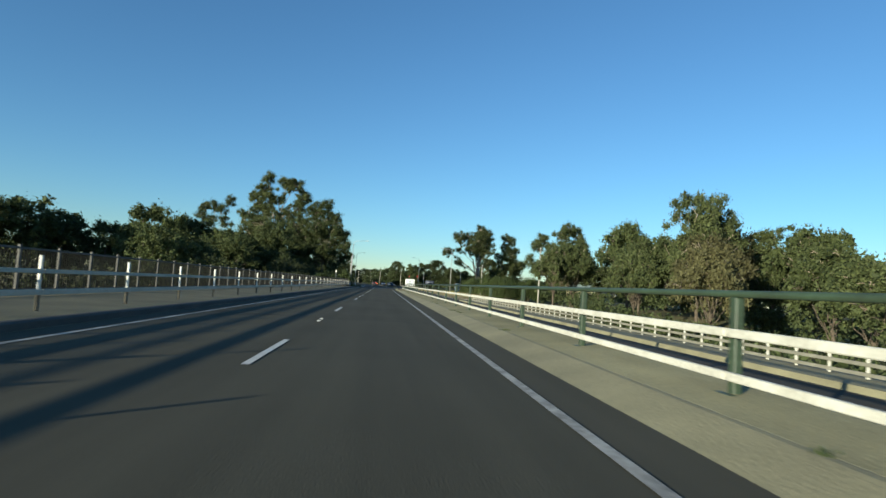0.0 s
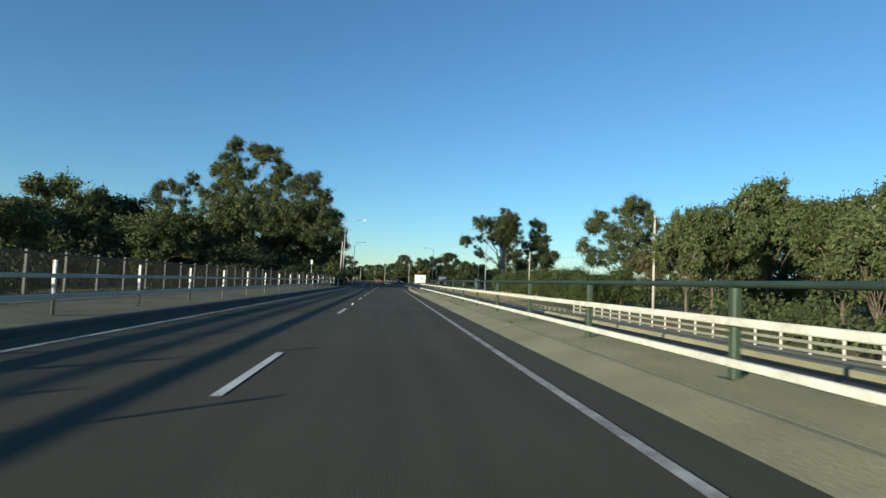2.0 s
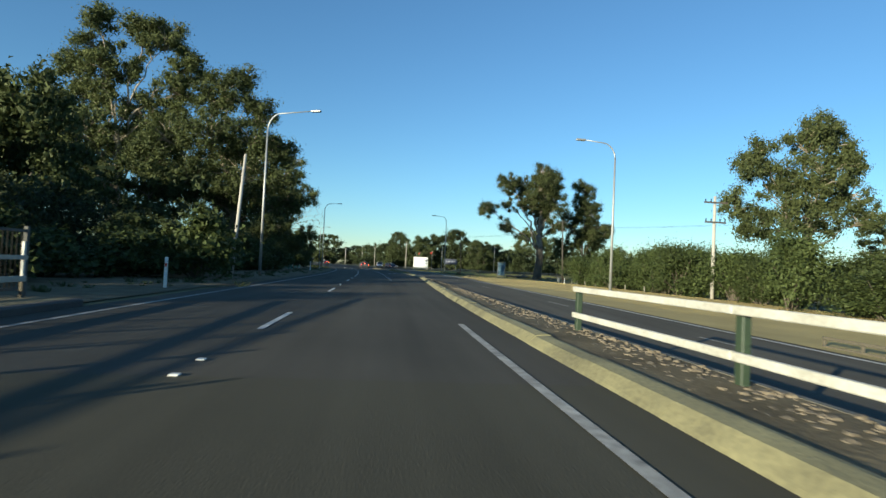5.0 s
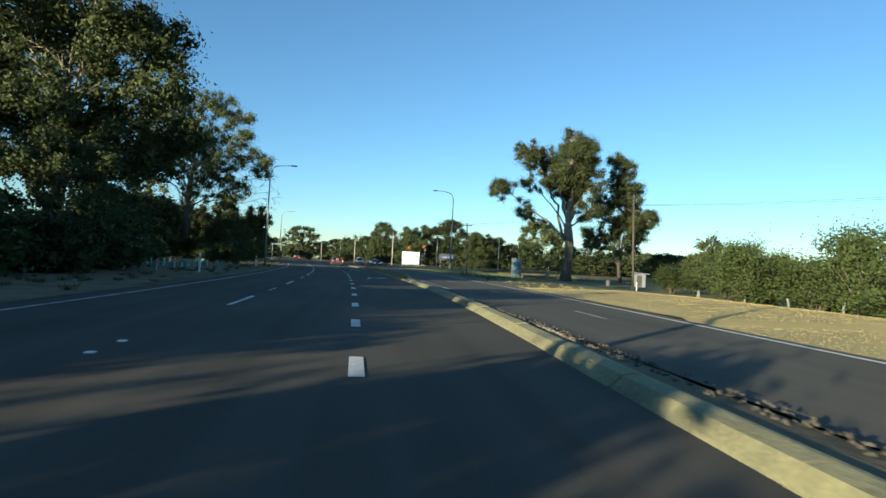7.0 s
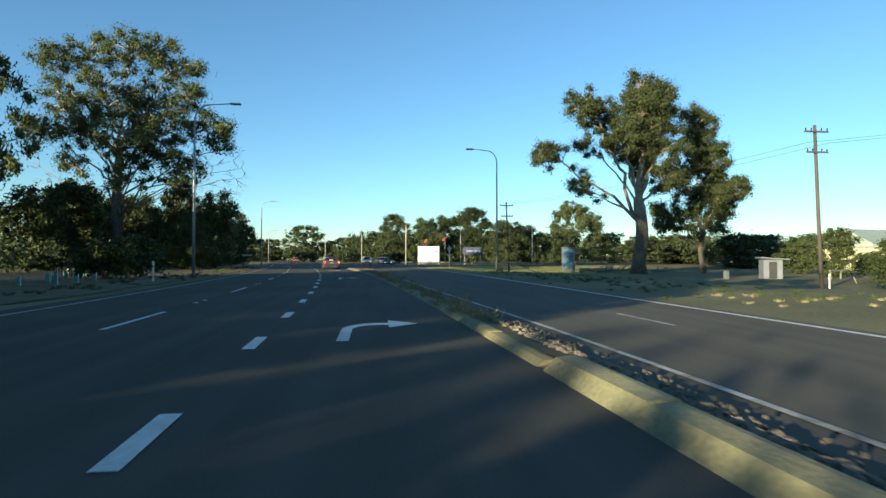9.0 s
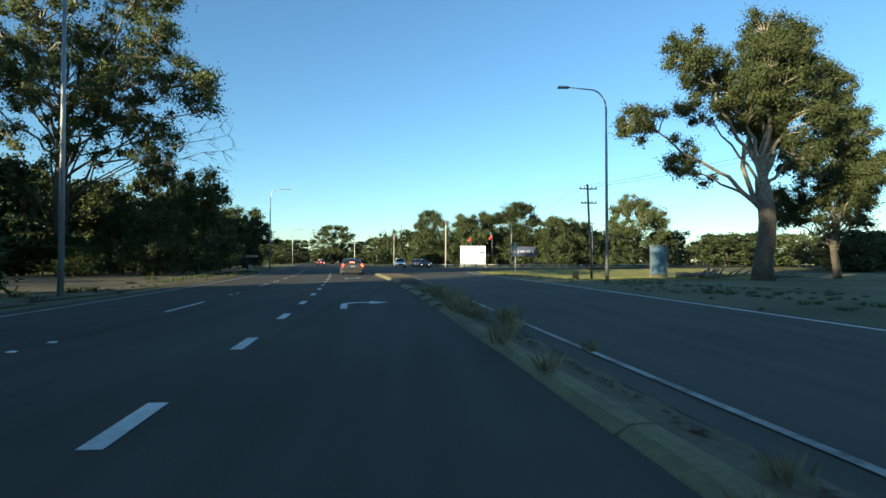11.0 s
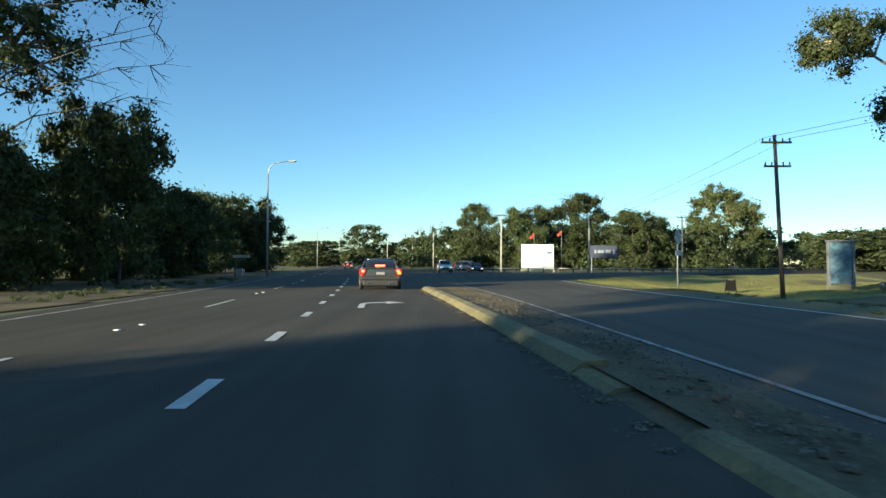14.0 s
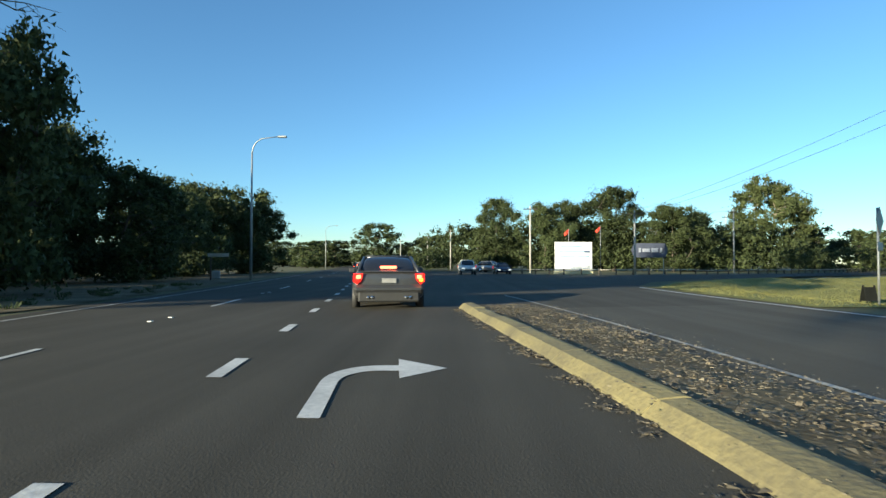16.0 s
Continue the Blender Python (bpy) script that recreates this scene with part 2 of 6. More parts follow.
def strip(name, left, right, y0, y1, z, step=2.0, zr=None):
    """A sheet between two runs."""
    ys = np.linspace(y0, y1, max(2, int((y1 - y0) / step) + 1))
    v, f = [], []
    zf = z if callable(z) else (lambda y: z)
    for y in ys:
        v += [(left(y), y, zf(y)), (right(y), y, zf(y) if zr is None else (zr(y) if callable(zr) else zr))]
    for i in range(len(ys) - 1):
        f.append((2 * i, 2 * i + 1, 2 * i + 3, 2 * i + 2))
    return mesh_of(name, v, f)


def sweep(name, run, y0, y1, profile, step=2.0):
    """A solid of one cross-section (x offset, z) along a run."""
    ys = np.linspace(y0, y1, max(2, int((y1 - y0) / step) + 1))
    k = len(profile)
    v, f = [], []
    for y in ys:
        v += [(run(y) + dx, y, z) for dx, z in profile]
    for i in range(len(ys) - 1):
        for j in range(k):
            f.append((i * k + j, i * k + (j + 1) % k, (i + 1) * k + (j + 1) % k, (i + 1) * k + j))
    f.append(tuple(reversed(range(k))))
    f.append(tuple(range((len(ys) - 1) * k, len(ys) * k)))
    return mesh_of(name, v, f)


def structure(name, me, material, label):
    return tagged(part(name, me, material), label, name.split("_")[0], kind="structure")


# ---- the runs of the road ----
X_LANE = curve_of([(-200, -1.68), (130, -1.75), (157, -1.9), (170, -2.1), (184, -2.6), (195, -3.2), (215, -4.9), (234, -7.15), (246, -8.7), (256, -10.1), (300, -17.0), (400, -34.0), (900, -120.0)])
X_TURN = curve_of([(140, 1.2), (158, 0.95), (166, 0.8), (180, 0.33), (192, -0.17), (212, -1.7), (233, -4.0), (245, -5.5), (256, -7.0), (270, -9.0)])
X_KERB = curve_of([(-200, 2.55), (112, 2.6), (125, 2.8), (150, 3.7), (158, 4.1), (172, 4.05), (178, 3.75), (184, 3.55), (193, 3.15), (210, 2.0), (225, 0.7), (233.5, -0.2), (243, -1.4), (260, -3.5)])
X_MED = curve_of([(-200, 4.5), (110, 4.5), (150, 4.85), (163, 4.8), (179, 4.75), (186, 4.35), (198, 3.55), (216, 2.7), (232, 1.9), (243, 1.0), (260, -1.0)])
X_OPL = curve_of([(-200, 5.3), (118, 5.3), (150, 5.3), (178, 5.2), (186, 4.75), (198, 3.95), (216, 3.1), (232, 2.28), (242, 1.48), (250, 0.35), (270, -2.5)])
X_OPR = curve_of([(-200, 7.5), (94, 7.6), (118, 7.8), (140, 8.6), (158, 9.3), (166, 9.7), (205, 9.6), (225, 9.2), (240, 8.3), (248, 7.9), (256, 8.4)])


def sunk(y):
    """How far the opposite road lies below this one: the second bridge is lower."""
    w = min(1.0, max(0.0, (y - 112) / 46))
    return 0.78 * (1 - w * w * (3 - 2 * w))


def OPL(y):
    return X_OPL(y) * (1 + sunk(y) / 1.183)


def OPR(y):
    return X_OPR(y) * (1 + sunk(y) / 1.183)


def OP_EDGE(y):
    """Near edge of the opposite road."""
    return X_MED(y) - 0.02 + 3.9 * sunk(y)


def X_LEFT(y):
    return X_LANE(y) - 3.5 + 0.4 * min(1, max(0, (y - 120) / 40))


def off(run, d):
    return lambda y: run(y) + d


# ---- ground and roads ----
def ground_height(x, y):
    """Flat land, with the river bed sunk on both sides of the bridge."""
    s = min(1, max(0, (112 - y) / 40))
    s = s * s * (3 - 2 * s)
    def ease(v):
        v = min(1.0, max(0.0, v))
        return v * v * (3 - 2 * v)
    park = float(np.interp(x, [0, 9, 20, 33, 55, 130], [250, 258, 275, 285, 301, 350])) - y
    dip = 0.75 * ease((x - 16) / 20) * ease((y - 118) / 20)
    dip += (0.95 * ease((x - 10.3) / 9) * ease(park / 14) - dip) * ease((y - 225) / 20)
    dip = max(dip, (sunk(y) + 0.12) * ease((x + 1) / 3) if y < 158 else 0)
    return -0.02 - 3.4 * s * (1.0 if x < 4.6 or y < 88 else ease((x - 13) / 9)) - dip + (0.25 * noise.noise(Vector((x * 0.03, y * 0.03, 0))) - 0.1 if abs(x) > 30 else 0)


def make_ground():
    xs = sorted({*np.linspace(-40, 40, 81), *np.linspace(-200, 200, 41), -4000, -1500, -600, -350, 350, 600, 1500, 4000})
    ys = sorted({*np.linspace(-80, 420, 201), -4000, -1200, -400, -150, 550, 800, 1400, 2400, 4500})
    v = [(x, y, ground_height(x, y)) for y in ys for x in xs]
    k = len(xs)
    f = [(j * k + i, j * k + i + 1, (j + 1) * k + i + 1, (j + 1) * k + i) for j in range(len(ys) - 1) for i in range(k - 1)]
    return structure("ground", mesh_of("ground", v, f, True), M["ground"], "sparse brown and green grass over sandy soil")


make_ground()
structure("road", strip("road", off(X_LEFT, -0.75), lambda y: X_KERB(y) + 0.02 if y < 244 else max(X_KERB(y) + 0.02, X_OPR(y) - 1), 112, 330, 0.0), M["asphalt"], "dark worn asphalt carriageway with painted lane lines")
structure("road_far", strip("road_far", off(X_LEFT, -0.75), off(X_LANE, 14.0), 330, 1200, -0.004, 20), M["asphalt"], "distant dark asphalt road running on")
structure("road_opposite", strip("road_opposite", OP_EDGE, off(OPR, 0.45), 88, 262, lambda y: -0.004 - sunk(y)), M["asphalt_pale"], "worn grey asphalt opposite carriageway")


def junction():
    pts = [(-4.5, 246), (4, 250), (8.4, 255), (8.9, 259), (12, 266), (20, 276), (33, 286), (55, 302), (130, 352), (130, 374), (80, 336), (45, 307), (29, 297.5), (20.5, 295), (11, 292), (5.4, 298), (-1.6, 312), (-5, 330), (-18, 330)]
    bm = bmesh.new()
    bm.faces.new([bm.verts.new((x, y, 0.004)) for x, y in pts])
    me = bpy.data.meshes.new("road_side")
    bmesh.ops.triangulate(bm, faces=bm.faces)
    bm.to_mesh(me)
    bm.free()
    structure("road_side", me, M["asphalt"], "dark asphalt side road meeting the main road")


junction()


def paint_strip(run, y0, y1, w, z=0.008):
    return strip("line", off(run, -w / 2), off(run, w / 2), y0, y1, z, 1.0)


def markings():
    def mark(me, label):
        structure("line_marking", me, M["worn_paint" if "worn" in label or "faded" in label else "paint"], label)
    edge = "worn white painted edge line"
    mark(paint_strip(X_LEFT, -60, 330, 0.12), edge)
    mark(paint_strip(lambda y: X_KERB(y) - 0.76, -60, 118, 0.13), edge)
    mark(paint_strip(X_OPL, 170, 249, 0.095), edge)
    mark(paint_strip(OPR, 88, 257, 0.15, lambda y: 0.01 - sunk(y)), "white painted edge line of the opposite road")
    dashes = [-34, -20, -6, 7.8, 22.2, 37.6, 50.6, 64.3, 78, 91.6, 103, 116, 129, 143, 156.8, 168.2, 182, 193.2, 206, 219.7, 231.4, 242.8, 254.6, 267, 279, 291, 303, 315]
    for y in dashes:
        mark(paint_strip(X_LANE, y, y + 3.3, 0.11), "white painted lane dash")
    y = 149.0
    while y < 262:
        mark(paint_strip(X_TURN, y, y + 1.2, 0.17), "short white painted turn lane dash")
        y += 4.37 if y < 178 else 4.09
    for y in (121, 133, 145, 157, 169, 181.5):
        mark(paint_strip(lambda v: (OPL(v) + OPR(v)) / 2, y, y + 2.3, 0.1, lambda v: 0.006 - sunk(v)), "faded white painted lane dash")
    for y in (180.2, 231.2, 206.6):
        x0 = X_TURN(y) + 1.12
        inner, outer = [], []
        for k in range(9):
            w = math.pi / 2 * k / 8
            outer.append((0.62 - 0.62 * math.cos(w), 1.35 + 0.95 * math.sin(w)))
            inner.append((0.62 - 0.44 * math.cos(w), 1.35 + 0.62 * math.sin(w)))
        left = [(0.0, 0.0), *outer, (0.8, 2.3)]
        right = [(0.18, 0.0), *inner, (0.8, 1.97)]
        v = [(a, b) for pair in zip(left, right) for a, b in pair] + [(0.8, 1.55), (1.35, 2.14), (0.8, 2.75)]
        f = [(2 * k, 2 * k + 1, 2 * k + 3, 2 * k + 2) for k in range(len(left) - 1)] + [(len(v) - 3, len(v) - 2, len(v) - 1)]
        me = mesh_of("arrow_marking", [(x0 + a - 0.1 * b * (y > 200), y + b, 0.008) for a, b in v], f)
        structure("arrow_marking", me, M["paint"], "white painted right turn arrow on asphalt")


markings()

# ---- bridge ----
structure("bridge_deck", sweep("bridge_deck", lambda y: 0.0, -80, 112, [(-6.0, -0.9), (4.6, -0.9), (4.6, -0.004), (-6.0, -0.004)], 200), M["concrete"], "concrete bridge deck")
structure("bridge_road", strip("bridge_road", lambda y: -5.95, lambda y: 2.6, -80, 112, 0.0), M["asphalt_old"], "grey worn asphalt on the bridge")
structure("bridge_kerb", sweep("bridge_kerb", X_KERB, -80, 101, [(-0.05, -0.1), (0.72, -0.1), (0.72, 0.147), (0.62, 0.145), (0.55, 0.13), (0.0, 0.0)], 4), M["concrete"], "pale concrete bridge kerb")
# slight tilt and lighter colour stand in for stronger sunlight
structure("walkway", sweep("walkway", X_KERB, -80, 101, [(0.725, -0.1), (2.05, -0.1), (2.05, 0.225), (0.725, 0.147)], 4), M["walkway"], "olive concrete walkway behind the bridge kerb, brightened as if in fuller sun")
structure("footpath", sweep("footpath", lambda y: -6.0, -80, 119, [(-5.0, -0.9), (-0.155, -0.9), (-0.155, 0.16), (-5.0, 0.16)], 4), M["path"], "worn concrete footpath along the bridge")
# separate kerb strip, coloured dark in place of gutter shade
structure("kerb_footpath", sweep("kerb_footpath", lambda y: -6.0, -80, 119, [(-0.15, -0.9), (0.0, -0.9), (0.0, 0.12), (-0.05, 0.158), (-0.15, 0.163)], 4), M["shaded_kerb"], "footpath kerb with shade darkened into its colour")
structure("bridge_deck_opposite", sweep("bridge_deck_opposite", lambda y: 0.0, -80, 88, [(8.85, -1.7), (14.2, -1.7), (14.2, -0.62), (12.0, -0.62), (11.9, -0.79), (8.85, -0.79)], 200), M["concrete"], "pale concrete deck of the lower second bridge")
structure("bridge_road_opposite", strip("bridge_road_opposite", lambda y: 9.0, lambda y: 11.85, -80, 88, -0.78), M["asphalt"], "dark asphalt of the second bridge")
structure("bank_median", strip("bank_median", lambda y: 4.55 if y < 101 else X_MED(y) - 0.03, off(OP_EDGE, 0.05), 88, 158, 0.03, 1.5, lambda y: -0.002 - sunk(y)), M["dirt"], "bare dirt slope down to the opposite road")
structure("verge_far", strip("verge_far", off(OPR, 0.4), off(OPR, 4.5), 88, 150, lambda y: 0.01 - sunk(y), 1.5, lambda y: -0.1 - sunk(y)), M["dry_grass"], "tan dry dirt verge beside the opposite road")


def median():
    for y0, y1, h, w, m, label in ((101, 178, 0.16, 0.38, "kerb", "weathered pale concrete median kerb"), (178, 222, 0.08, 0.27, "yellow_kerb", "low worn kerb with faded yellowish paint"), (222, 242.5, 0.15, 0.4, "yellow_kerb", "pale yellowish kerb nose of the median")):
        base = structure("kerb_median", sweep("kerb_median", X_KERB, y0, y1, [(-0.03, -0.05), (w - 0.02, -0.05), (w - 0.02, h * 0.5), (0.02, 0.0)], 1.5), M["dirt"], label)
        rng = np.random.default_rng(int(y0))
        y = y0
        while y < y1 - 0.3:
            e = min(y1, y + rng.uniform(1.9, 2.7))
            d, q, c = rng.uniform(-0.012, 0.012), h * rng.uniform(0.9, 1.05), (0.5 if rng.random() < 0.25 and y0 == 178 else 1)
            me = sweep("kerb_stone", off(X_KERB, d), y + 0.012, y + (e - y) * c - 0.012, [(-0.05, -0.03), (w, -0.03), (w, q * 0.86), (w - 0.03, q * 0.97), (w - 0.09, q), (w * 0.3, q * 0.86), (0.0, 0.2 * q)], 1.3)
            part("kerb_stone", me, M[m], base)
            y = e
    me = sweep("median_kerb_right", X_MED, 101, 139, [(-0.22, -0.05), (0.0, -0.05), (0.0, 0.02), (-0.06, 0.06), (-0.22, 0.075)], 1.5)
    structure("kerb_median_right", me, M["dirty_kerb"], "low dirty kerb of the median")
    structure("median", strip("median", off(X_KERB, 0.2), lambda y: X_MED(y) - (0.2 if y < 139 else 0.05 - 0.12 * noise.noise(Vector((y * 1.3, 0, 4)))), 101, 242.5, lambda y: float(np.interp(y, [176, 180, 219, 224], [0.125, 0.07, 0.07, 0.125])), 0.5, lambda y: 0.07 if y < 139 else 0.012), M["dirt"], "bare dirt median with dry leaf litter")


median()


def inside(x, y, pts):
    hit = False
    for (x0, y0), (x1, y1) in zip(pts, pts[1:] + pts[:1]):
        if (y0 > y) != (y1 > y) and x < x0 + (x1 - x0) * (y - y0) / (y1 - y0):
            hit = not hit
    return hit


def draped(name, pts, lift, material, label, cell=0.6):
    """A patch of ground cover laid over the land, with an uneven rim."""
    xs, ys = [p[0] for p in pts], [p[1] for p in pts]
    v, f, index = [], [], {}

    def vert(i, j):
        if (i, j) not in index:
            x, y = min(xs) + i * cell, min(ys) + j * cell
            index[i, j] = len(v)
            v.append((x, y, ground_height(x, y) + lift))
        return index[i, j]
    for i in range(int((max(xs) - min(xs)) / cell) + 1):
        for j in range(int((max(ys) - min(ys)) / cell) + 1):
            x, y = min(xs) + (i + 0.5) * cell, min(ys) + (j + 0.5) * cell
            if inside(x + 0.3 * noise.noise(Vector((x, y, 3))), y + 0.7 * noise.noise(Vector((x, y, 9))), pts):
                f.append((vert(i, j), vert(i + 1, j), vert(i + 1, j + 1), vert(i, j + 1)))
    return structure(name, mesh_of(name, v, f, True), material, label)


draped("verge_dry", [(15.5, 122), (13.5, 140), (10.0, 152), (9.95, 162), (10.1, 170), (10.1, 175), (18, 178), (27, 181), (30, 160), (24, 122)], 0.05, M["dry_grass"], "dry yellow grass verge")
draped("verge_lawn", [(8.7, 243), (9.1, 257), (13, 265), (21, 275), (34, 285), (60, 301), (62, 272), (36, 258), (22, 250), (14, 243)], 0.03, M["lawn"], "sunlit mown yellow-green grass at the junction")
draped("verge_left", [(-30, 119), (-6.3, 119), (-5.8, 160), (-7.5, 190), (-10.5, 225), (-13, 246), (-20, 285), (-30, 320), (-40, 320), (-32, 250), (-30, 180)], 0.03, M["dirt"], "bare brown dirt and leaf litter verge")


# ---- bridge rails ----
M["pale_wood"] = mat("pale_wood", (0.52, 0.49, 0.40), (0.36, 0.34, 0.28), 0.8, fine=14, coarse=0.9, bump=0.4)
M["brown_wood"] = mat("brown_wood", (0.125, 0.11, 0.08), (0.07, 0.062, 0.046), 0.85, fine=18, coarse=1.5, bump=0.4)
M["post_white"] = mat("post_white", (0.7, 0.69, 0.64), (0.5, 0.49, 0.45), 0.7, fine=12, coarse=2, bump=0.3)
def right_rail():
    t = thing("guard_rail", (4.0, 0, 0), "white timber guard rails on green steel posts with green top pipe", "guard rail")
    post = None
    ys = [6.2 + 5.03 * k for k in range(-16, 23)]
    for y in ys:
        if y > 103:
            ob = part("post", box((0.06, 0, 0.45), (0.1, 0.13, 0.9), 0.01), M["green_paint"], t, "short green painted steel post")
        elif post is None:
            bm = add_box(bmesh.new(), (0.06, 0, 0.72), (0.1, 0.13, 1.12), 0.012)
            add_box(bm, (0.06, 0, 0.175), (0.3, 0.3, 0.025), 0.004)
            ob = part("post", bm, M["green_paint"], t, "green painted steel post")
            post = ob.data
        else:
            ob = part("post", post, None, t, "green painted steel post")
        ob.location = (0, y, 0)
    rails = {}
    for k, y in enumerate(ys[:-1]):
        for z, nm in ((0.875, "upper"), (0.385, "lower")):
            if nm not in rails:
                rails[nm] = part("rail", box((-0.045, 2.515, 0), (0.075, 5.0, 0.1), 0.012), M["white_wood"], t, "white painted timber rail").data
                ob = scene.collection.objects[-1]
            else:
                ob = part("rail", rails[nm], None, t, "white painted timber rail")
            ob.location = (0, y, z)
    ob = part("top_pipe", tube("top_pipe", [(0.06, ys[0], 1.32), (0.06, 101.8, 1.32)], [0.043, 0.043], 10), M["green_paint"], t, "green painted top pipe")
    return t


right_rail()


def left_rail():
    t = thing("timber_rail", (-7.0, 0, 0), "grey weathered two-board timber rail along the footpath", "guard rail")
    post = foot = None
    boards = {}
    ys = [118.6 - 4.08 * k for k in range(46)]
    for y in ys:
        bm = post or add_box(bmesh.new(), (0, 0, 0.73), (0.062, 0.062, 1.15), 0.008)
        ob = part("post", bm, M["post_white"] if post is None else None, t, "white painted timber post")
        post = ob.data
        ob.location = (0, y, 0)
        foot = part("post_foot", foot or box((0, 0, 0.31), (0.07, 0.07, 0.5), 0.008), M["brown_wood"] if foot is None else None, ob, "bare brown foot").data
    for y in ys[1:]:
        for z, wide in ((0.98, 0.088), (0.55, 0.115)):
            ob = part("board", boards.get(z) or box((0.07, 2.04, 0), (0.05, 4.06, wide), 0.008), None if z in boards else M["grey_wood"], t)
            boards[z] = ob.data
            ob.location = (0, y, z)
    return t


left_rail()


def fence_x(y):
    """The picket fence runs beside the path and closes in on the end of the timber rail."""
    return 3.2 * max(0.0, (y - 92) / 27)


def picket_fence():
    t = thing("picket_fence", (-10.4, 0, 0), "grey steel picket fence along the bridge footpath", "fence")
    post = panel = None
    for k in range(96):
        y = 119 - 2.03 * k
        ob = part("post", post or box((0, 0, 0.87), (0.085, 0.085, 1.52), 0.008), M["fence_post"] if post is None else None, t, "weathered grey post")
        post = ob.data
        ob.location = (fence_x(y), y, 0)
        turn = math.atan2(fence_x(y) - fence_x(y - 2.03), 2.03)
        for z in (1.53, 0.32):
            ob = part("rail", panel or box((0, -1.015, 0), (0.05, 2.0, 0.06), 0.004), M["fence_post"] if panel is None else None, t, "weathered grey rail")
            panel = ob.data
            ob.matrix_basis = pose(fence_x(y), y, z, 0, 0, -math.degrees(turn))
    v, f = [], []
    for k in range(96 * 16):
        if k % 16 == 0:
            continue
        y, n = 119 - 2.03 * k / 16, len(v)
        v += [(fence_x(y) + a * 0.011, y + b * 0.011, z) for z in (0.3, 1.56) for a, b in ((-1, -1), (1, -1), (1, 1), (-1, 1))]
        f += [(n + i, n + (i + 1) % 4, n + 4 + (i + 1) % 4, n + 4 + i) for i in range(4)]
    tagged(part("picket", mesh_of("picket", v, f), M["dark_steel"], t, "thin dark steel bars"), "thin dark steel bars", kind="stuff")


M["fence_post"] = mat("fence_post", (0.10, 0.098, 0.09), (0.055, 0.054, 0.05), 0.75, fine=16, coarse=1.5, bump=0.3)
picket_fence()


def far_rail():
    t = thing("far_rail", (13.6, 0, -0.62), "low timber rail with white posts on the second bridge", "guard rail")
    post = board = None
    for k in range(96):
        y = 86.2 - 1.4 * k
        ob = part("post", post or box((0.04, 0, 0.35), (0.075, 0.075, 0.76), 0.008), M["white_wood"] if post is None else None, t, "white painted post")
        post = ob.data
        ob.location = (0, y, 0)
        if k % 2 == 0:
            for z in (0.68, 0.40, 0.12):
                ob = part("board", board or box((-0.03, -1.4, 0), (0.05, 2.79, 0.11), 0.008), M["old_wood"] if board is None else None, t)
                board = ob.data
                ob.location = (0, y, z)
    t2 = thing("far_rail", (13.7, 0, -0.85), "low brown timber rail on short posts past the second bridge", "guard rail")
    post2 = board2 = None
    for k in range(25):
        y = 88.6 + 1.4 * k
        ob = part("post", post2 or box((0.06, 0, 0.2), (0.08, 0.08, 0.5), 0.01), M["brown_wood"] if post2 is None else None, t2)
        post2 = ob.data
        ob.location = (0, y, 0)
        if k < 6:
            ob = part("reflector", box((-0.005, 0, 0.24), (0.03, 0.1, 0.14), 0.004), M["white_wood"], t2, "white reflector plate")
            ob.location = (0, y, 0)
        if k % 2 == 0 and k < 24:
            for z in (0.42, 0.16):
                ob = part("board", board2 or box((-0.01, 1.4, 0), (0.05, 2.79, 0.085), 0.008), M["brown_wood"] if board2 is None else None, t2)
                board2 = ob.data
                ob.location = (0, y, z)
    t3 = thing("service_pipe", (8.98, 0, -0.78), "grey service pipe on white brackets along the second bridge", "pipe")
    part("pipe", tube("pipe", [(0, -70, 0.13), (0, 88, 0.13)], [0.09, 0.09], 10), M["galv"], t3)
    br = None
    for k in range(48):
        ob = part("bracket", br or box((-0.05, 0, 0.1), (0.16, 0.13, 0.24), 0.008), M["white_wood"] if br is None else None, t3, "white bracket")
        br = ob.data
        ob.location = (0, 82 - 3.2 * k, 0)


far_rail()


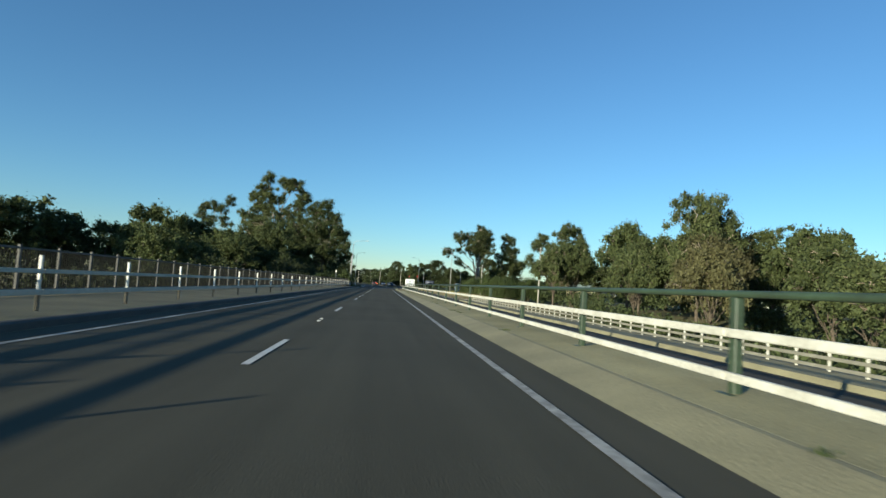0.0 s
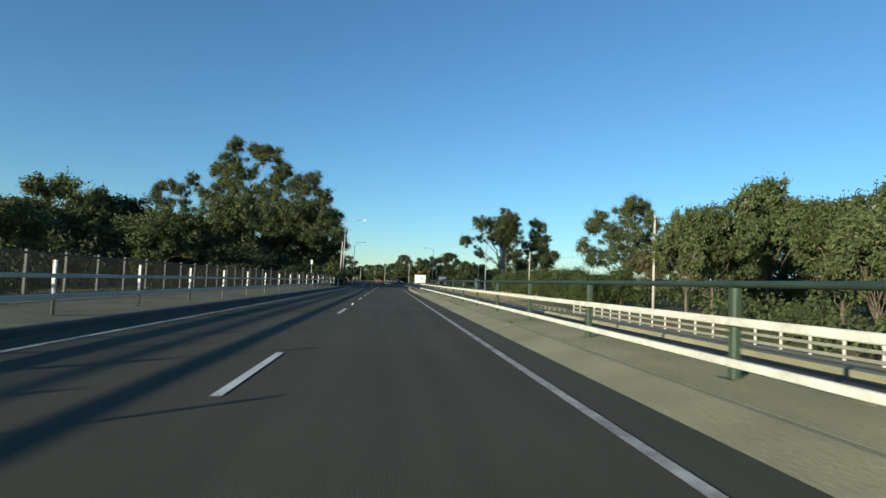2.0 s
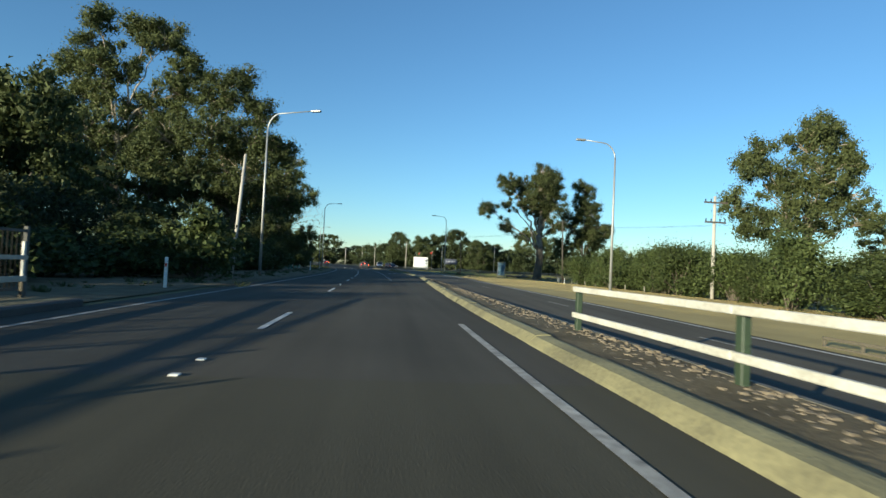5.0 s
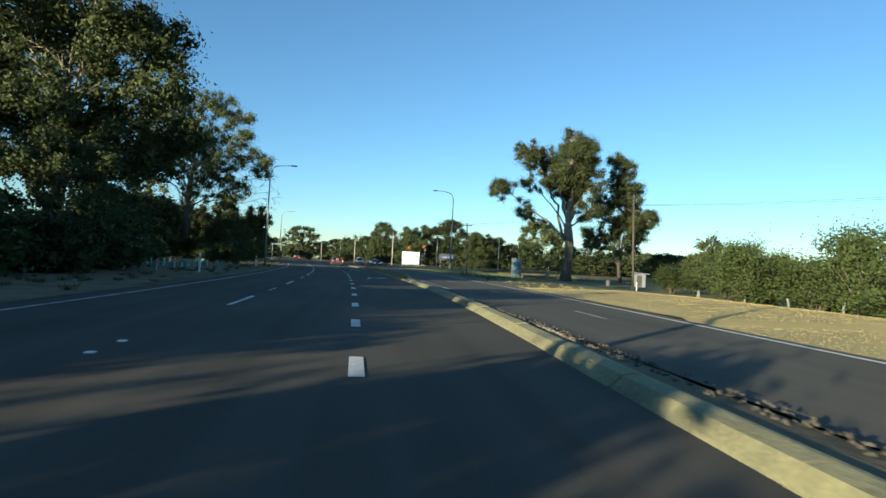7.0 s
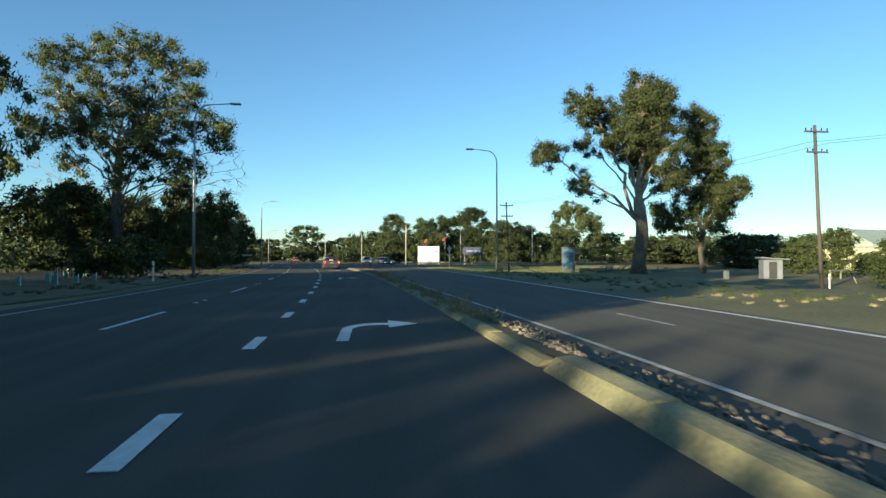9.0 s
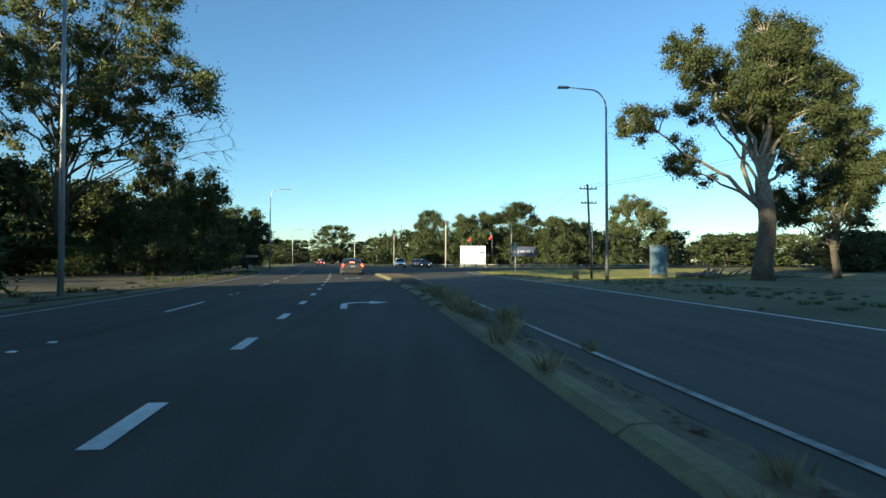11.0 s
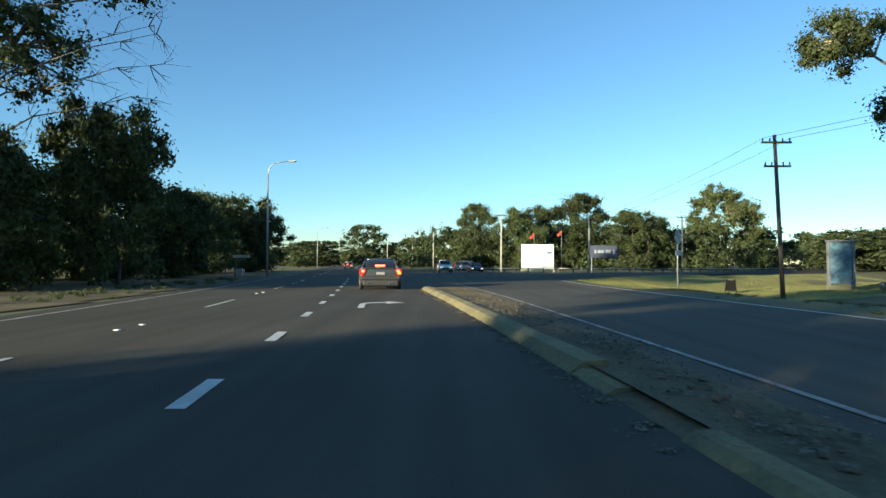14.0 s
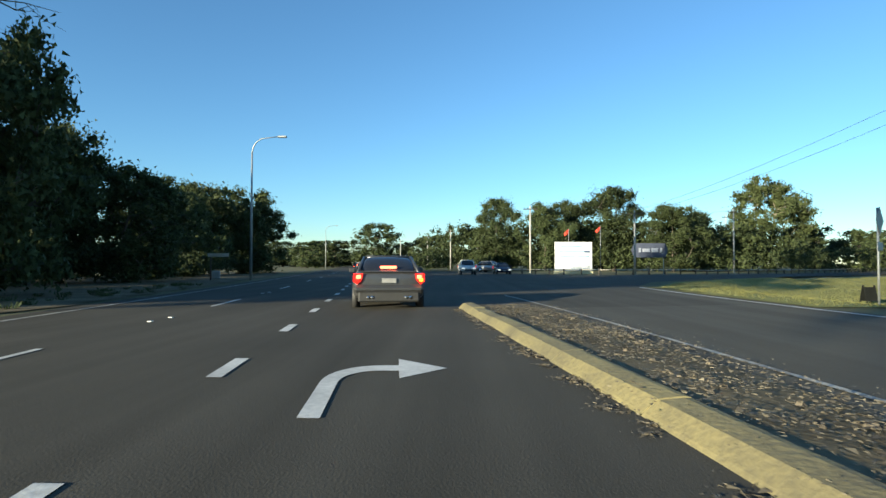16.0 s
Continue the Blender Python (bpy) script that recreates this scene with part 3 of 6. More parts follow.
# ---- trees ----
def leaf_mesh(name, centres, radii, per, size, rng, flat=0.75, droop=0.5, lay=1.0, form=0.7):
    """Leaves on uneven clumps: a skin of sprays that follows each clump's form, over larger sprays inside that close it."""
    n = int(per * len(centres))
    ci = rng.integers(0, len(centres), n)
    d = rng.normal(size=(n, 3))
    d /= np.linalg.norm(d, axis=1)[:, None]
    kind = rng.random(n)
    deep, halo = kind < 0.25, kind > 0.7
    r = radii[ci] * np.where(deep, rng.uniform(0.1, 0.65, n), np.where(halo, rng.uniform(0.85, 1.5, n), rng.uniform(0.58, 1.05, n)))
    lump = 1 + 0.32 * np.sin(d[:, 0] * 5 + ci) * np.cos(d[:, 1] * 4 + ci * 2) + 0.16 * np.sin(d[:, 2] * 9 + d[:, 0] * 7 + ci * 3)
    p = centres[ci] + d * (r * lump)[:, None] * np.array([1, 1, flat])
    if form:
        up = d * form + rng.normal(size=(n, 3)) * 0.6
        a = np.cross(up, rng.normal(size=(n, 3)))
        a[:, 2] -= droop * 0.5 * np.linalg.norm(a, axis=1)
        a /= np.linalg.norm(a, axis=1)[:, None]
        b = np.cross(a, up)
    else:
        a = rng.normal(size=(n, 3))
        a[:, 2] -= droop
        a /= np.linalg.norm(a, axis=1)[:, None]
        b = np.cross(a, rng.normal(size=(n, 3)))
    b /= np.linalg.norm(b, axis=1)[:, None]
    a[:, 2] *= lay
    b[:, 2] *= lay
    ln = (size * rng.uniform(0.6, 1.4, n) * np.where(deep, 1.5, np.where(halo, 0.8, 1.0)))[:, None]
    wd = ln * 0.48
    v = np.empty((n, 3, 3))
    v[:, 0], v[:, 1], v[:, 2] = p - a * ln * 0.55, p + a * ln * 0.25 + b * wd * 0.55, p + a * ln * 0.3 - b * wd * 0.55
    me = bpy.data.meshes.new(name)
    me.vertices.add(n * 3)
    me.vertices.foreach_set("co", v.ravel())
    me.loops.add(n * 3)
    me.loops.foreach_set("vertex_index", np.arange(n * 3))
    me.polygons.add(n)
    me.polygons.foreach_set("loop_start", np.arange(0, n * 3, 3))
    me.update(calc_edges=True)
    return me


def crown_clumps(rng, seed, H, R, bare, n, cr, gap, apart, top):
    """Centres and radii of leaf clumps, strewn apart from one another through a lumpy, uneven crown."""
    C, rads = [], []
    for _ in range(n * 30):
        if len(C) == n:
            break
        u, w = rng.random(), rng.random() * 6.283
        e = math.sin(math.pi * (0.16 + top * u)) ** 0.7
        e *= 0.92 + 0.62 * noise.noise(Vector((1.5 * math.cos(w), 1.5 * math.sin(w), 2.6 * u + seed * 3.7)))
        d = R * max(0.1, e) * rng.random() ** 0.42
        c = np.array([d * math.cos(w), d * math.sin(w), H * (bare + (0.955 - bare) * u)])
        c[2] += 0.05 * H * noise.noise(Vector((c[0] / R * 1.7, c[1] / R * 1.7, seed * 1.3)))
        if noise.noise(Vector((c[0], c[1], c[2] + seed * 9)) * (2.6 / R)) < gap:
            continue
        r = cr * R * rng.uniform(0.7, 1.35)
        if C and min(np.linalg.norm((np.array(C) - c) / np.array([1, 1, 0.8]), axis=1) - apart * r) < 0:
            continue
        C.append(c)
        rads.append(r)
    return np.array(C), np.array(rads)


def tree(name, seed, H, R, bare, n, cr, gap, apart, leaf, per, bark, leafm, label, trunk_r, fork, squash=0.8, top=0.75):
    """A tapered trunk that forks into limbs, each ending in a clump of leaves."""
    rng = np.random.default_rng(seed)
    C, rads = crown_clumps(rng, seed, H, R, bare, n, cr, gap, apart, top)
    order = np.argsort(np.hypot(np.hypot(C[:, 0], C[:, 1]), C[:, 2] - H * fork))
    lean = rng.uniform(-0.06, 0.06, 2)
    nodes, parent = [], []
    nt = 8
    top = H * 0.66
    for i in range(nt + 1):
        z = top * i / nt
        nodes.append(np.array([lean[0] * z + 0.025 * H * math.sin(i * 0.9 + seed) * i / nt, lean[1] * z + 0.025 * H * math.cos(i * 1.1 + seed) * i / nt, z]))
        parent.append(i - 1)
    tips = []
    for k in order:
        c = C[k]
        best, bj = 1e9, None
        for j, q in enumerate(nodes):
            if q[2] < H * fork * 0.8 or q[2] > c[2] + 0.02 * H:
                continue
            cost = np.linalg.norm(c - q) + 0.35 * max(0, (H * 0.1 - (c[2] - q[2])))
            if cost < best:
                best, bj = cost, j
        if bj is None:
            bj = 1
        q = nodes[bj]
        far = np.linalg.norm(c - q)
        prev = bj
        for s in (1, 2, 3):
            f = s / 3
            p = q + (c - q) * f
            if s < 3:
                p = p + np.array([0, 0, 0.07 * far]) + rng.normal(size=3) * far * 0.06
            nodes.append(p)
            parent.append(prev)
            prev = len(nodes) - 1
        tips.append(prev)
    weight = [0.4] * len(nodes)
    for i in tips:
        j = i
        while j >= 0:
            weight[j] += 1
            j = parent[j]
    k0 = trunk_r / max(weight) ** 0.52
    rad = [k0 * w ** 0.52 for w in weight]
    verts, faces = [], []
    tube_into(verts, faces, nodes[: nt + 1], [rad[i] * (1.3 if i == 0 else 1.0) for i in range(nt + 1)], 9)
    for t0 in range(nt + 1, len(nodes), 3):
        ch = [parent[t0], t0, t0 + 1, t0 + 2]
        rr = [min(rad[ch[0]], rad[t0] * 1.2), rad[t0], rad[t0 + 1], rad[t0 + 2] * 0.6]
        tube_into(verts, faces, [nodes[i] for i in ch], rr, 5, cap=False)
    t = thing(name, (0, 0, 0), label, "tree")
    part("trunk", mesh_of("trunk", verts, faces, True), bark, t)
    part("crown", leaf_mesh("crown", C, rads, per, leaf, rng, squash), leafm, t)
    return t


def shrub(name, seed, H, R, clumps, per, leaf, leafm, label):
    rng = np.random.default_rng(seed)
    C = rng.normal(size=(clumps, 3)) * np.array([R * 0.45, R * 0.45, 0]) + np.array([0, 0, 1]) * rng.uniform(0.12, 0.85, clumps)[:, None] * H
    C[:, :2] *= (1.15 - 0.6 * C[:, 2] / H)[:, None]
    verts, faces = [], []
    for c in C[::2]:
        tube_into(verts, faces, [(c[0] * 0.15, c[1] * 0.15, -0.1), (c[0] * 0.5, c[1] * 0.5, c[2] * 0.55), tuple(c)], [0.05, 0.035, 0.012], 5, cap=False)
    t = thing(name, (0, 0, 0), label, "shrub")
    part("stem", mesh_of("stem", verts, faces, True), M["dark_bark"], t)
    part("crown", leaf_mesh("crown", C, R * rng.uniform(0.28, 0.5, clumps), per, leaf, rng, 0.85, 0.1), leafm, t)
    return t


BARK = gum_bark()
GUM = [tree("gum_tree", 11 + i, 25, 10.0, 0.30, 140, 0.125, -0.06, 0.8, 0.56, 128, BARK, M["gum"], "tall pale-barked gum tree with an open crown", 0.42, 0.22, 0.8) for i in range(4)]
DENSE = [tree("leafy_tree", 31 + i, 12, 5.0, 0.06, 95, 0.19, -0.3, 0.75, 0.56, 80, M["dark_bark"], M["dense"], "dense dark green tree leafy almost to the ground", 0.2, 0.1, 0.9) for i in range(4)]
NEAR = [tree("leafy_tree", 41 + i, 12, 5.0, 0.05, 95, 0.18, -0.25, 0.75, 0.44, 145, M["dark_bark"], M["dense"], "bushy olive green tree on the road bank", 0.2, 0.1, 0.9) for i in range(3)]
FAR = [tree("far_tree", 51 + i, 14, 6.0, 0.05, 64, 0.2, -0.25, 0.8, 0.82, 66, M["dark_bark"], M["far"], "distant round-crowned olive green tree", 0.24, 0.15, 0.9) for i in range(4)]
MID = [tree("far_tree", 61 + i, 14, 6.0, 0.05, 96, 0.16, -0.2, 0.75, 0.38, 280, M["dark_bark"], M["far"], "round-crowned olive green tree behind the fence", 0.24, 0.15, 0.9) for i in range(3)]
SHRUB = [shrub("shrub", 71 + i, 4.0, 2.2, 34, 85, 0.36, M["shrub"], "bushy green roadside shrub") for i in range(3)]
HEDGE = [shrub("shrub", 76 + i, 4.0, 2.2, 44, 225, 0.165, M["shrub"], "bushy green shrub in the hedge behind the dry verge") for i in range(3)]
USED = set()


def plant(kind, x, y, h, r=None, rz=0.0, z=None):
    """Place one tree of a kind, scaled to its height and crown radius."""
    if kind == "dense" and -31 < x < 0 and y > 125:
        kind = "near"
    pool, H0, R0 = {"gum": (GUM, 25, 9.5), "dense": (DENSE, 12, 5.0), "near": (NEAR, 12, 5.0), "far": (FAR, 14, 6.0), "mid": (MID, 14, 6.0), "shrub": (SHRUB, 4.0, 2.2), "hedge": (HEDGE, 4.0, 2.2)}[kind]
    src = pool[int(abs(x * 7 + y * 3)) % len(pool)]
    s, sr = h / H0, (1.08 * r / R0 if r else h / H0)
    s *= 1.1 if kind == "gum" else 1.0
    z = ground_height(x, y) if z is None else z
    m = pose(x, y, z, 0, 0, rz or (x * 37 + y * 11) % 360) @ Matrix.Diagonal((sr, sr, s, 1))
    if src.name not in USED:
        USED.add(src.name)
        src.matrix_basis = m
        return src
    ob = copy_thing(src, Matrix())
    ob.matrix_basis = m
    return ob


def spreading_gum(at, seed, trunk_h, trunk_r, boughs, clump, per, leaf, leafm, bark, label, bare=()):
    """A stout trunk with long bare boughs; each bough (foot height, tip x, y, z, spread, clumps) carries its own head of leaves."""
    rng = np.random.default_rng(seed)
    verts, faces, C, rads = [], [], [], []
    stem = [np.array([0.02 * trunk_h * math.sin(i * 0.8 + seed), 0.02 * trunk_h * math.cos(i + seed), trunk_h * i / 7 - 0.15]) for i in range(8)]
    flare = [1.45, 1.12, 1.02, 1.0, 0.97, 0.95, 0.93, 0.7]
    tube_into(verts, faces, stem, [trunk_r * f for f in flare], 12)
    for z0, tx, ty, tz, spread, n in boughs:
        k = min(z0 / trunk_h, 0.97) * 7
        i = int(k)
        a = stem[i] + (stem[min(i + 1, 7)] - stem[i]) * (k - i)
        b = np.array([tx, ty, tz], float)
        c = a + (b - a) * np.array([0.42, 0.42, 0.6])
        r0 = trunk_r * (0.15 + 0.018 * n ** 0.85)
        path, rr = [], []
        for j in range(10):
            f = j / 9
            p = a * (1 - f) ** 2 + 2 * c * f * (1 - f) + b * f * f
            if 0 < j < 9:
                p = p + rng.normal(size=3) * 0.022 * np.linalg.norm(b - a)
            path.append(p)
            rr.append(max(0.05, r0 * (1 - 0.8 * f)))
        tube_into(verts, faces, path, rr, 8)
        mine = []
        for _ in range(n // 3):
            q = path[int(rng.integers(5, 8))] + rng.normal(size=3) * np.array([1.0, 1.0, 0.7]) * clump
            C.append(q)
            rads.append(clump * rng.uniform(0.6, 1.05))
        for _ in range(n * 40):
            if len(mine) == int(n * 2.0):
                break
            d = rng.normal(size=3)
            d *= rng.random() ** 0.4 / np.linalg.norm(d)
            q = b + d * spread * 1.36 * np.array([1.0, 1.0, 0.82])
            r = clump * rng.uniform(0.7, 1.3)
            if mine and min(np.linalg.norm(np.array(mine) - q, axis=1)) < 0.6 * r:
                continue
            mine.append(q)
            C.append(q)
            rads.append(r)
            near = min(path[3:], key=lambda p: np.linalg.norm(p - q) + (1.0 if p[2] > q[2] else 0))
            mid = near + (q - near) * 0.55 + np.array([0, 0, 0.08 * np.linalg.norm(q - near)]) + rng.normal(size=3) * 0.12
            tube_into(verts, faces, [near, mid, q], [0.10, 0.065, 0.025], 5, cap=False)
            if rng.random() < 0.45:
                e = q + rng.normal(size=3) * r * 0.5
                tube_into(verts, faces, [mid, (mid + e) / 2 + rng.normal(size=3) * 0.1, e], [0.045, 0.03, 0.012], 4, cap=False)
    for z0, tx, ty, tz in bare:
        root, tip = stem[int(min(z0 / trunk_h, 0.97) * 7)], np.array([tx, ty, tz], float)
        limb = [root + (tip - root) * f + np.array([0, 0, 0.12 * math.sin(f * 3.1)]) * np.linalg.norm(tip - root) * 0.5 + rng.normal(size=3) * 0.12 * (0 < f < 1) for f in np.linspace(0, 1, 9)]
        tube_into(verts, faces, limb, list(np.linspace(0.08, 0.012, 9)), 6)
        for j in (4, 5, 6, 7, 8):
            for _ in range(3):
                e = limb[j] + np.array([(tx > 0) * 1.2 - 0.6, 0.0, 0.0]) * rng.uniform(0.5, 1.6) + rng.normal(size=3) * np.array([0.5, 0.7, 0.7])
                m = (limb[j] + e) / 2 + rng.normal(size=3) * 0.14
                tube_into(verts, faces, [limb[j], m, e], [0.03, 0.02, 0.007], 4, cap=False)
                for _ in range(2):
                    w = e + rng.normal(size=3) * 0.45
                    tube_into(verts, faces, [m, (m + w) / 2 + rng.normal(size=3) * 0.06, w], [0.014, 0.01, 0.004], 3, cap=False)
    t = thing("gum_tree", (at[0], at[1], ground_height(*at)), label, "tree")
    part("trunk", mesh_of("trunk", verts, faces, True), bark, t)
    part("crown", leaf_mesh("crown", np.array(C), np.array(rads), per * 0.37, leaf * 1.1, rng, 0.92), leafm, t)
    return t


spreading_gum((42.3, 255), 5, 12.0, 0.95, [
    (7.6, -14.0, 1.0, 18.2, 2.1, 12), (8.6, -9.6, -2.0, 24.6, 2.6, 16), (8.0, -8.2, 2.5, 13.6, 1.5, 6), (11.0, -4.4, 3.0, 25.4, 2.8, 18), (8.9, -8.8, -1.0, 19.4, 1.5, 5),
    (11.6, 0.4, 0.0, 28.2, 2.6, 20), (11.5, 3.0, -1.0, 27.0, 2.4, 15), (11.4, -1.0, -2.5, 23.2, 3.2, 22), (11.3, 3.4, 1.0, 23.6, 2.8, 18), (11.0, 3.0, -1.5, 19.4, 2.8, 18),
    (10.8, 0.4, 1.5, 17.4, 2.2, 10), (10.5, 3.8, -1.0, 14.4, 2.0, 10), (11.0, 2.0, 5.5, 22.0, 3.0, 14), (11.2, -3.0, -1.0, 20.4, 2.8, 17), (11.4, 1.2, -2.0, 25.4, 2.6, 14)], 0.92, 640, 0.27, M["gum"], BARK, "great old gum tree with pale forking limbs and leaf clumps")
spreading_gum((57.8, 264), 8, 7.0, 0.45, [
    (6.5, -1.2, 0.0, 26.6, 1.9, 11), (6.5, 1.4, 0.5, 25.6, 1.8, 9), (6.3, -1.2, -1.0, 22.4, 2.4, 15), (6.2, 2.2, 1.0, 21.0, 2.3, 14), (6.0, -0.4, -2.0, 18.4, 2.9, 20), (5.8, -3.8, 1.0, 17.4, 2.4, 14),
    (5.6, 3.0, 0.0, 15.2, 2.2, 14), (5.4, 6.0, -1.0, 14.4, 1.8, 11), (5.2, 4.8, 1.0, 12.0, 2.0, 11), (5.0, 1.8, -2.0, 12.6, 2.4, 15), (4.8, -2.6, -1.0, 13.0, 2.6, 16), (4.4, -6.6, 0.5, 10.6, 1.9, 10),
    (4.0, -7.6, -0.5, 8.4, 1.5, 6), (3.6, -2.4, 1.5, 9.0, 1.9, 9), (3.4, 2.6, -1.0, 8.6, 1.8, 8)], 0.95, 600, 0.28, M["gum"], BARK, "dark leafy gum tree leaning beside the great old gum")
spreading_gum((-28.3, 243.5), 14, 14.5, 0.52, [
    (12.0, -3.8, 1.0, 26.0, 2.1, 11), (11.0, -6.6, -1.0, 24.4, 1.8, 9), (10.5, -7.0, 1.0, 21.0, 1.9, 9), (13.5, 1.6, -1.0, 25.8, 2.1, 11), (13.6, 4.2, 1.0, 26.4, 2.0, 10), (13.0, 6.8, 0.0, 24.6, 2.2, 12),
    (12.0, 8.2, -1.0, 20.2, 1.9, 9), (10.0, 9.6, 1.0, 17.2, 1.8, 8), (8.0, 12.0, 0.0, 15.8, 1.7, 8), (9.6, -8.2, -0.5, 16.2, 1.7, 8), (13.0, -1.0, -1.5, 21.4, 2.5, 13), (13.0, 3.2, 2.0, 20.0, 2.6, 14),
    (3.2, -3.0, 0.0, 18.6, 1.8, 6), (3.4, 2.6, 0.5, 18.4, 1.9, 6), (3.0, 4.6, -0.5, 13.0, 1.8, 5), (2.8, -5.2, 0.5, 13.2, 1.7, 5), (2.4, 1.0, -1.0, 11.8, 1.9, 6),
    (10.0, 1.0, -2.0, 15.6, 2.7, 15), (9.0, 5.4, -1.0, 15.8, 2.5, 13), (9.6, -4.6, 1.0, 17.2, 2.2, 11), (7.0, 6.6, 0.5, 12.0, 2.2, 11)], 0.85, 430, 0.25, M["gum"], BARK, "tall gum tree with upright pale limbs beside the road",
    [(6.5, 13.4, 0.5, 11.0), (7.0, 14.2, -0.5, 12.2), (6.0, 12.2, 1.0, 9.6), (7.0, 12.8, 1.5, 13.4), (6.0, -10.0, 0.0, 13.0), (6.5, -9.0, 1.0, 10.6)])
spreading_gum((-36, 187.5), 23, 18.5, 0.52, [
    (15.5, -4.2, 1.0, 29.2, 1.8, 10), (16.5, -2.8, -1.0, 32.6, 1.7, 9), (14.5, -6.4, 1.0, 26.4, 1.9, 10), (17.0, 2.8, 0.0, 31.6, 2.3, 14), (17.4, 5.8, -1.0, 30.4, 2.3, 13), (16.5, 8.4, 0.0, 27.2, 2.0, 11),
    (15.5, 7.4, 1.0, 24.2, 2.3, 12), (15.0, -1.6, -1.0, 25.6, 2.4, 14), (13.0, -5.0, 1.5, 22.2, 2.8, 17), (12.0, -8.6, 0.0, 20.2, 2.4, 12), (13.0, 2.8, 2.0, 21.4, 2.9, 17), (10.0, -3.2, -2.0, 17.0, 3.2, 20),
    (9.0, -7.4, 1.0, 15.0, 3.0, 16), (9.0, 3.2, 1.0, 16.0, 3.2, 18), (5.0, -4.0, -1.5, 11.0, 3.2, 18), (11.0, 7.2, 1.0, 19.0, 2.6, 13)], 1.0, 470, 0.33, M["gum"], BARK, "very tall gum tree with forked pale limbs and double head")
spreading_gum((-19.5, 185), 27, 9.0, 0.42, [
    (8.4, -2.1, 0.0, 23.4, 2.2, 13), (8.2, -4.5, 1.0, 22.6, 2.0, 10), (8.4, 0.2, 0.0, 25.0, 1.6, 8), (8.0, 2.6, 0.0, 20.8, 2.0, 13), (7.4, 5.2, 0.5, 16.2, 2.0, 13), (6.6, 6.2, 0.0, 12.2, 1.9, 10),
    (5.6, 6.9, -0.5, 9.2, 1.6, 9), (7.6, -8.6, -1.0, 16.2, 3.1, 24), (8.0, -3.2, -1.5, 16.8, 3.3, 26), (7.6, 1.7, -1.0, 15.8, 3.1, 24), (7.0, -11.0, 0.0, 13.6, 2.7, 16), (6.4, -5.9, -2.0, 11.6, 3.2, 24),
    (6.0, 0.9, -1.5, 11.0, 3.2, 24), (5.4, 5.4, -1.0, 7.8, 2.5, 14), (5.4, -1.5, 2.0, 8.2, 2.6, 14), (5.0, -8.2, -1.0, 8.8, 2.8, 16)], 1.0, 400, 0.31, M["dense"], BARK, "tall dense dark green gum tree beside the road")
spreading_gum((-61, 211), 33, 13.0, 0.34, [
    (9.0, -4.2, 0.0, 24.4, 1.7, 8), (10.0, -0.9, 0.5, 25.2, 1.7, 8), (10.0, 2.0, 0.0, 24.0, 1.6, 7), (9.0, 4.8, 0.0, 27.2, 1.6, 8), (8.0, -1.6, -0.5, 19.4, 1.9, 8), (8.0, -5.3, 0.0, 21.4, 1.7, 7),
    (7.0, 3.4, 0.0, 19.6, 1.9, 8), (6.0, -0.3, 1.0, 15.2, 2.2, 9), (5.0, -3.5, 0.0, 12.0, 2.3, 10), (6.0, 5.4, -0.5, 13.8, 2.3, 10)], 1.0, 330, 0.36, M["gum"], BARK, "slender pale gum tree with an airy crown on the bank")

def bank_tree(seed, leafm, bark, label):
    """A spreading tree, 15 m high: bare crooked limbs under a broad domed crown with gaps."""
    rng = np.random.default_rng(seed)
    boughs = []
    for k in range(15):
        a, u = 2.4 * k + rng.uniform(-0.4, 0.4), math.sqrt((k + 0.5) / 15)
        boughs.append((rng.uniform(2.2, 4.2), 5.6 * u * math.cos(a), 5.6 * u * math.sin(a), 13.0 - 5.2 * u * u + rng.uniform(-0.9, 0.7), 1.5, 7))
    t = spreading_gum((0, 0), seed, 4.6, 0.3, boughs, 0.9, 165, 0.46, leafm, bark, label)
    t.location.z = 0
    return t


M["brown_leaf"] = leaf_mat("brown_leaves", (0.045, 0.045, 0.02), (0.125, 0.118, 0.055))
BANK = [bank_tree(61, M["dense"], BARK, "broad domed tree on pale crooked limbs on the bank"), bank_tree(64, M["dense"], BARK, "broad domed tree on pale crooked limbs on the bank"), bank_tree(67, M["gum"], BARK, "grey-green spreading gum on the river bank"), bank_tree(70, M["brown_leaf"], BARK, "olive-brown spreading tree on the river bank")]
BANK_AT = [(0, 54, 122, 18.6, 7.0), (1, 64, 124, 17.6, 5.6), (2, 37.5, 110, 12.6, 4.4), (1, 46, 99, 13.0, 5.0), (2, 55, 142, 10.4, 4.4), (3, 48, 148, 9.8, 4.6), (1, 35, 104, 11.8, 4.4), (2, 31.2, 102.5, 11.0, 3.6), (3, 55, 91, 17.6, 6.4), (0, 60, 100, 17.4, 6.6), (3, 44, 73, 11.4, 5.0), (0, 50, 59, 9.2, 5.0), (2, 42, 45, 7.0, 4.4), (1, 60, 74, 14.2, 6.0), (2, 40.5, 89, 10.0, 4.4), (0, 66, 110, 18.8, 7.2), (3, 36, 60, 8.5, 4.0)]
for n, (k, x, y, h, r) in enumerate(BANK_AT):
    first = k not in [row[0] for row in BANK_AT[:n]]
    ob = BANK[k] if first else copy_thing(BANK[k], Matrix())
    ob.matrix_basis = pose(x, y, ground_height(x, y) - 0.1, 0, 0, (x * 37 + y * 11) % 360) @ Matrix.Diagonal((r / 6.6, r / 6.6, (h - ground_height(x, y)) / 15.0, 1))

